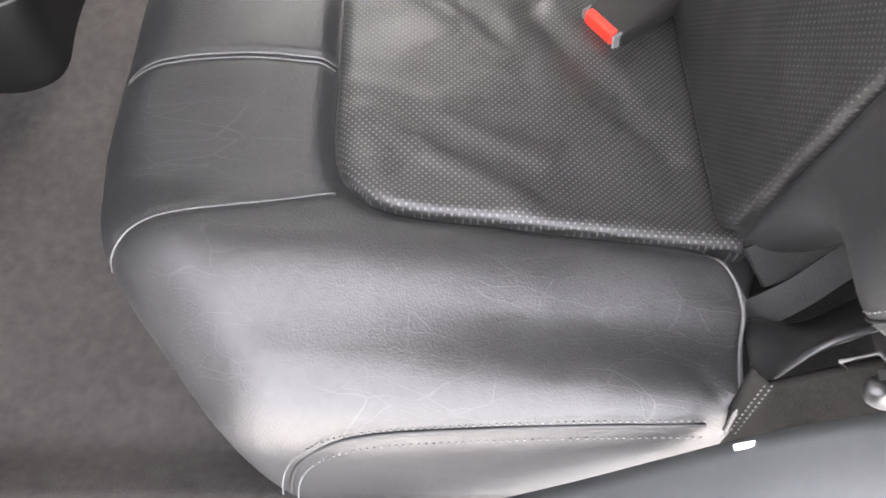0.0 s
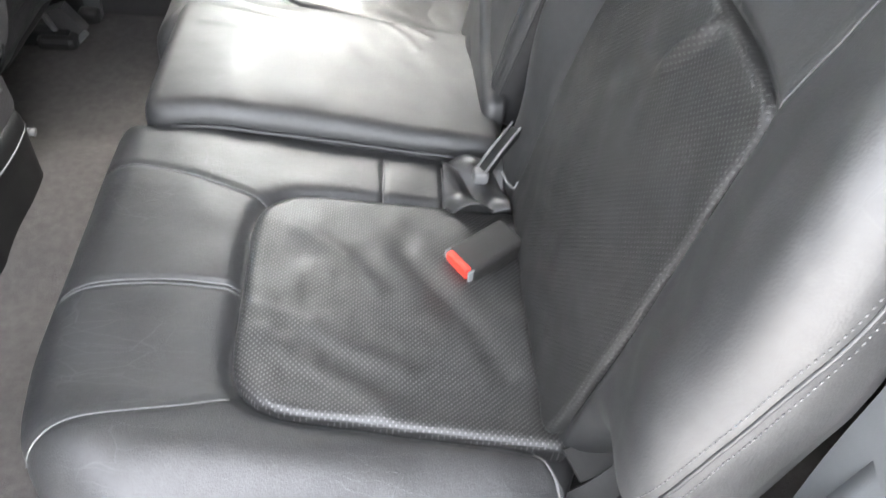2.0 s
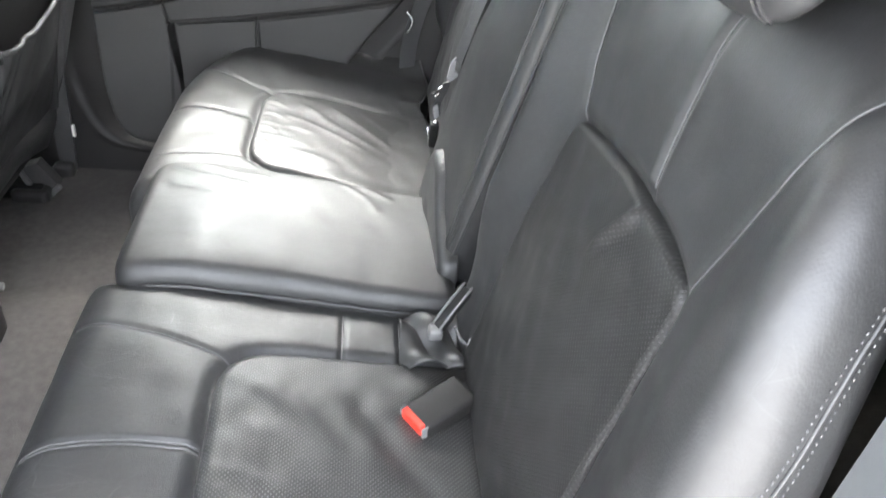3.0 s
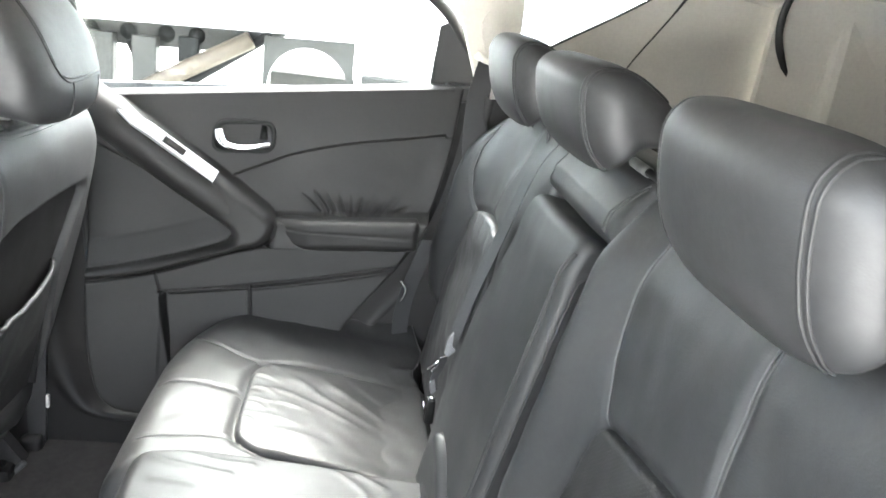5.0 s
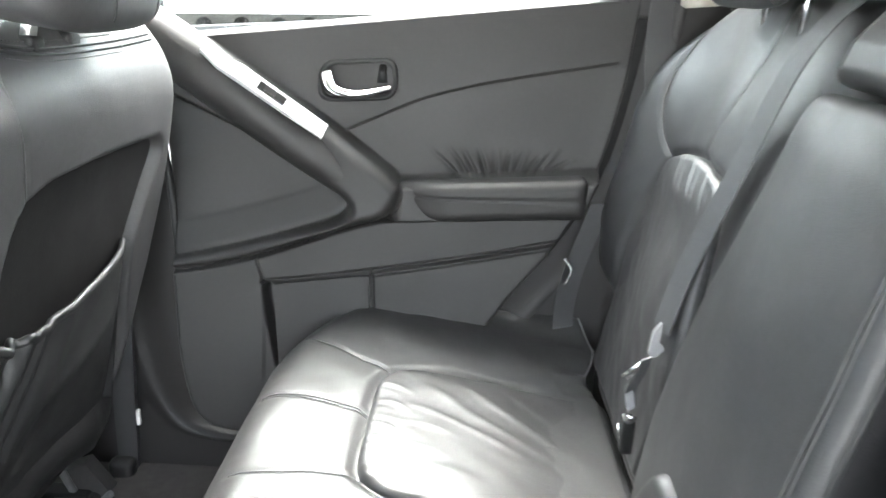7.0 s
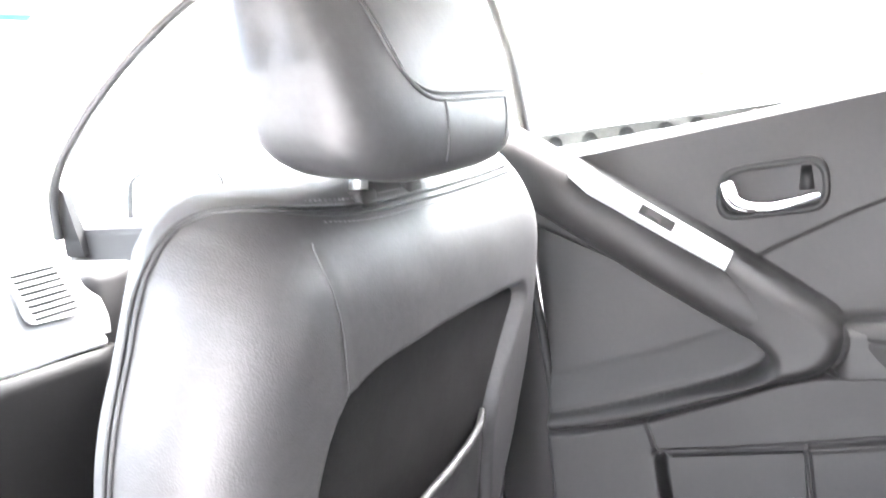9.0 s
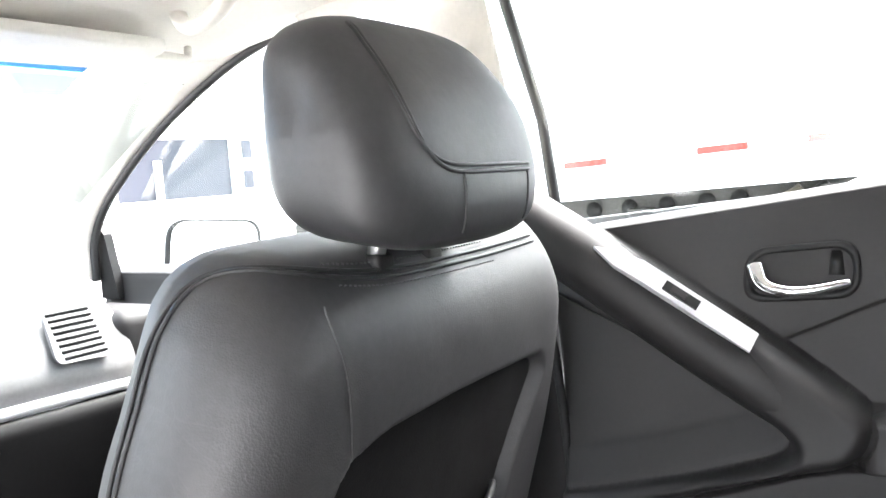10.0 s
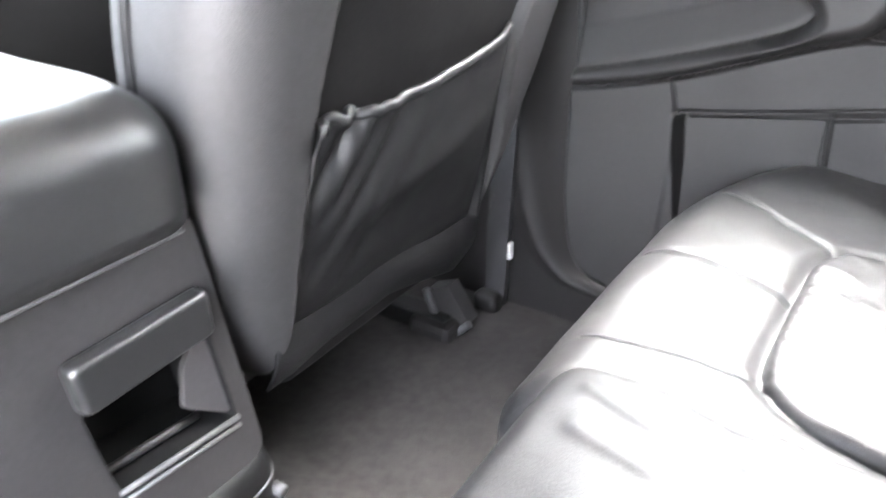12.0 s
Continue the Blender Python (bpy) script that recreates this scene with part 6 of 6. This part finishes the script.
slab("tongue", fillet([(-0.019, 0.514), (-0.029, 0.500), (-0.032, 0.472), (-0.023, 0.468), (-0.012, 0.480), (-0.020, 0.487)], 0.003), on_belt, 0.008, PALE_PLASTIC, far_belt, "pale grey plastic belt tongue")
for off in (0.0, 0.007):
    tube("tongue_plate", [(-0.054 + off, 0.318, 0.430 - 0.4 * off), (-0.032 + off, 0.310, 0.456 - 0.4 * off)], 0.0022, CHROME, far_belt, "chromed tongue plate")
ribbon("strap", [(-0.030, 0.306, 0.462), (-0.034, 0.308, 0.440), (-0.044, 0.312, 0.415), (-0.040, 0.312, 0.392)], ((0.9, 0.2, 0.3), (0.9, 0.1, 0.2)), WEB, far_belt, width=0.014, thick=0.003)
slab("strap_end", [(-0.050, 0.410), (-0.041, 0.416), (-0.036, 0.394), (-0.044, 0.387)], lambda a, b, d: (a, 0.305 + d, b), 0.003, PALE_PLASTIC, far_belt, "pale strap end")
block("buckle", (-0.052, 0.288, 0.335), (-0.036, 0.310, 0.384), TRIM_DARK, far_belt, "small black buckle", bevel=0.004)
tube("buckle_edge", [(-0.049, 0.286, 0.391), (-0.038, 0.286, 0.390)], 0.0024, CHROME, far_belt)
tube("buckle_edge", [(-0.057, 0.295, 0.376), (-0.054, 0.297, 0.359), (-0.048, 0.299, 0.346)], 0.0020, CHROME, far_belt)
side_belt = thing("rear_belt", (-0.06, 0.70, 0.26), "black seat belt with chromed tongue beside the door", "seat belt")
ribbon("strap", [(-0.055, 0.69, 0.245), (-0.078, 0.695, 0.32), (-0.072, 0.690, 0.42), (-0.03, 0.70, 0.55)], ((0.8, 0.3, 0), (0.9, 0.2, 0)), WEB, side_belt, width=0.038)
tube("tongue", arc([(-0.088, 0.664, 0.462), (-0.074, 0.662, 0.448), (-0.078, 0.660, 0.428), (-0.084, 0.662, 0.418)]), 0.0034, CHROME, side_belt, "chromed belt tongue")
upper_belt = thing("shoulder_belt", (0.03, 0.72, 0.80), "dark shoulder belt leading down from the pillar", "seat belt")
ribbon("strap", [(0.045, 0.700, 0.950), (0.030, 0.705, 0.87), (0.035, 0.690, 0.75), (0.06, 0.66, 0.60)], ((1, 0.2, 0.3), (1, 0.1, 0.2)), WEB, upper_belt, width=0.05)
flap2 = pillow("hinge_cover", Plane3((-0.066, 0, 0.0), (0, 1, 0), (0.04, 0, 0.999), (-0.999, 0, 0.04)), fillet([(-0.095, 0.30), (-0.095, 0.345), (0.0, 0.385), (0.055, 0.432), (0.105, 0.44), (0.140, 0.40), (0.180, 0.30)], [0.01, 0.02, 0.05, 0.03, 0.02, 0.03, 0.01]), lambda uv: 0.016 + 0.05 * (uv[:, 0] - 0.09), 0.014, 0.03, LEATHER, None, ns=100, nt=16)
tagged(flap2, "soft black leather hinge cover of the folded armrest", "armrest cover")

# ---------------------------------------------------------------- yard outside
TILT_T = 0.040


def yard(x, z):
    return z + TILT_T * (x + 0.8)


trailer = thing("trailer", (-1.0, 4.4, -0.43), "long white box trailer with red reflectors, parked alongside", "trailer")
slab("side_wall", [(-5.0, yard(-5, 0.70)), (-5.0, 3.2), (5.0, 3.4), (5.0, yard(5, 0.70))], lambda a, b, d: (a, 4.4 + d, b), 2.4, WHITE_PAINT, trailer, "white corrugated side wall")
for x in np.arange(-4.8, 5.0, 0.6):
    slab("wall_post", [(x, yard(x, 0.78)), (x, 3.1), (x + 0.05, 3.1), (x + 0.05, yard(x, 0.78))], lambda a, b, d: (a, 4.36 + d, b), 0.05, WHITE_PAINT, trailer)
slab("side_rail", [(-5.0, yard(-5, 0.70)), (-5.0, yard(-5, 0.80)), (5.0, yard(5, 0.80)), (5.0, yard(5, 0.70))], lambda a, b, d: (a, 4.35 + d, b), 0.06, WHITE_PAINT, trailer, "white lower side rail")
for x0, x1 in ((-2.28, -2.0), (-1.45, -1.17), (-0.86, -0.75)):
    slab("reflector", [(x0, yard(x0, 0.905)), (x1, yard(x1, 0.905)), (x1, yard(x1, 0.945)), (x0, yard(x0, 0.945))], lambda a, b, d: (a, 4.335 + d, b), 0.02, REFLECTOR, trailer, "red reflector strip")
beam = slab("chassis_beam", [(-5, yard(-5, 0.52)), (-5, yard(-5, 0.70)), (-0.62, yard(-0.62, 0.69)), (-0.80, yard(-0.8, 0.62)), (-1.2, yard(-1.2, 0.52))], lambda a, b, d: (a, 4.75 + d, b), 0.10, CHASSIS, trailer, "weathered chassis beam with round holes")
for x in (-2.25, -2.0, -1.75, -1.5, -1.3):
    tube("beam_hole", [(x, 4.735, yard(x, 0.61)), (x, 4.752, yard(x, 0.61))], 0.055, TRIM_DARK, beam, sides=18)
for x in (-1.98, -1.70):
    block("landing_leg", (x, 4.62, -0.43), (x + 0.16, 4.74, 0.56), CHASSIS, trailer, bevel=0.01)
tube("leg_brace", [(-1.78, 4.62, 0.12), (-0.92, 4.62, 0.62)], 0.06, RUSTY, trailer, "tan diagonal brace", sides=8)
tube("leg_brace", [(-1.50, 4.70, 0.16), (-0.80, 4.70, 0.66)], 0.035, TRIM_DARK, trailer, sides=8)
tube("leg_brace", [(-1.72, 4.66, 0.52), (-1.50, 4.66, 0.05)], 0.03, TRIM_DARK, trailer, sides=8)
block("support_post", (-1.42, 4.72, -0.1), (-1.28, 4.80, 0.58), TRIM_DARK, trailer, bevel=0.01)
# mudguard plate with its round cut-out
arcp = [(-0.52 - 0.27 * math.cos(t), yard(-0.5, 0.335) + 0.27 * math.sin(t)) for t in np.linspace(0, math.pi, 24)]
slab("mudguard", [(-0.82, yard(-0.8, 0.30)), *arcp, (-0.22, yard(-0.2, 0.30)), (-0.22, yard(-0.2, 0.665)), (-0.82, yard(-0.8, 0.665))], lambda a, b, d: (a, 4.5 + d, b), 0.03, CHASSIS, trailer, "grey mudguard plate")
tube("axle_cap", [(-0.53, 4.46, yard(-0.5, 0.52)), (-0.53, 4.55, yard(-0.5, 0.52))], 0.045, SILVER, trailer, sides=16)
block("side_box", (-0.16, 4.5, 0.40), (0.28, 4.7, 0.47), CHASSIS, trailer, bevel=0.01)
block("side_box", (-0.86, 5.4, 0.20), (-0.20, 5.6, 0.34), CHASSIS, trailer, bevel=0.01)
block("teal_sheet", (-1.12, 6.2, 0.60), (-0.86, 6.3, 0.78), TEAL, trailer, "teal sheet metal", bevel=0.01)
post = thing("yard_post", (0.40, 5.2, -0.43), "weathered white post standing in the yard", "post")
block("post", (0.34, 5.15, -0.43), (0.40, 5.22, 0.78), WHITE_PAINT, post, bevel=0.005)
block("post", (0.58, 5.15, -0.43), (0.66, 5.22, 0.74), CHASSIS, post, bevel=0.005)

shed = thing("workshop", (-9.0, 7.0, -0.43), "white and blue workshop with a corrugated canopy", "building")
SB = Plane3((-9.0, 6.85, 0.0), (0.10, 0.995, 0), (0, 0, 1), (0.995, -0.10, 0))


def on_shed(a, b, d):
    return tuple(SB.place(np.array([[a, b]]), np.array([d]))[0])


slab("wall", [(-6.0, -0.43), (-6.0, 1.85), (1.35, 1.85), (1.35, -0.43)], on_shed, -0.2, WHITE_PAINT, shed, "white wall")
window = slab("window", [(-1.0, 0.78), (0.85, 0.78), (0.85, 1.60), (-1.0, 1.60)], lambda a, b, d: on_shed(a, b, d + 0.02), 0.05, BLUE, shed, "dark blue shutter")
for a0, b0, a1, b1 in ((-1.08, 0.72, -0.98, 1.64), (0.80, 0.72, 0.92, 1.64), (-0.42, 0.78, -0.32, 1.30), (-1.0, 1.58, 0.9, 1.66)):
    slab("frame", [(a0, b0), (a1, b0), (a1, b1), (a0, b1)], lambda a, b, d: on_shed(a, b, d + 0.05), 0.06, WHITE_PAINT, window)
for k in range(26):
    a0 = -1.0 + 0.085 * k
    slab("canopy_rib", [(a0, 1.85), (a0 + 0.05, 1.85), (a0 + 0.05, 2.35), (a0, 2.35)], lambda a, b, d: on_shed(a, b, 0.1 + d + 0.9 * (2.35 - b)), 0.03, CHASSIS, shed)
for b0 in (0.86, 1.30):
    slab("small_window", [(1.08, b0), (1.24, b0), (1.24, b0 + 0.26), (1.08, b0 + 0.26)], lambda a, b, d: on_shed(a, b, d + 0.01), 0.03, BLUE, shed, "small blue window")
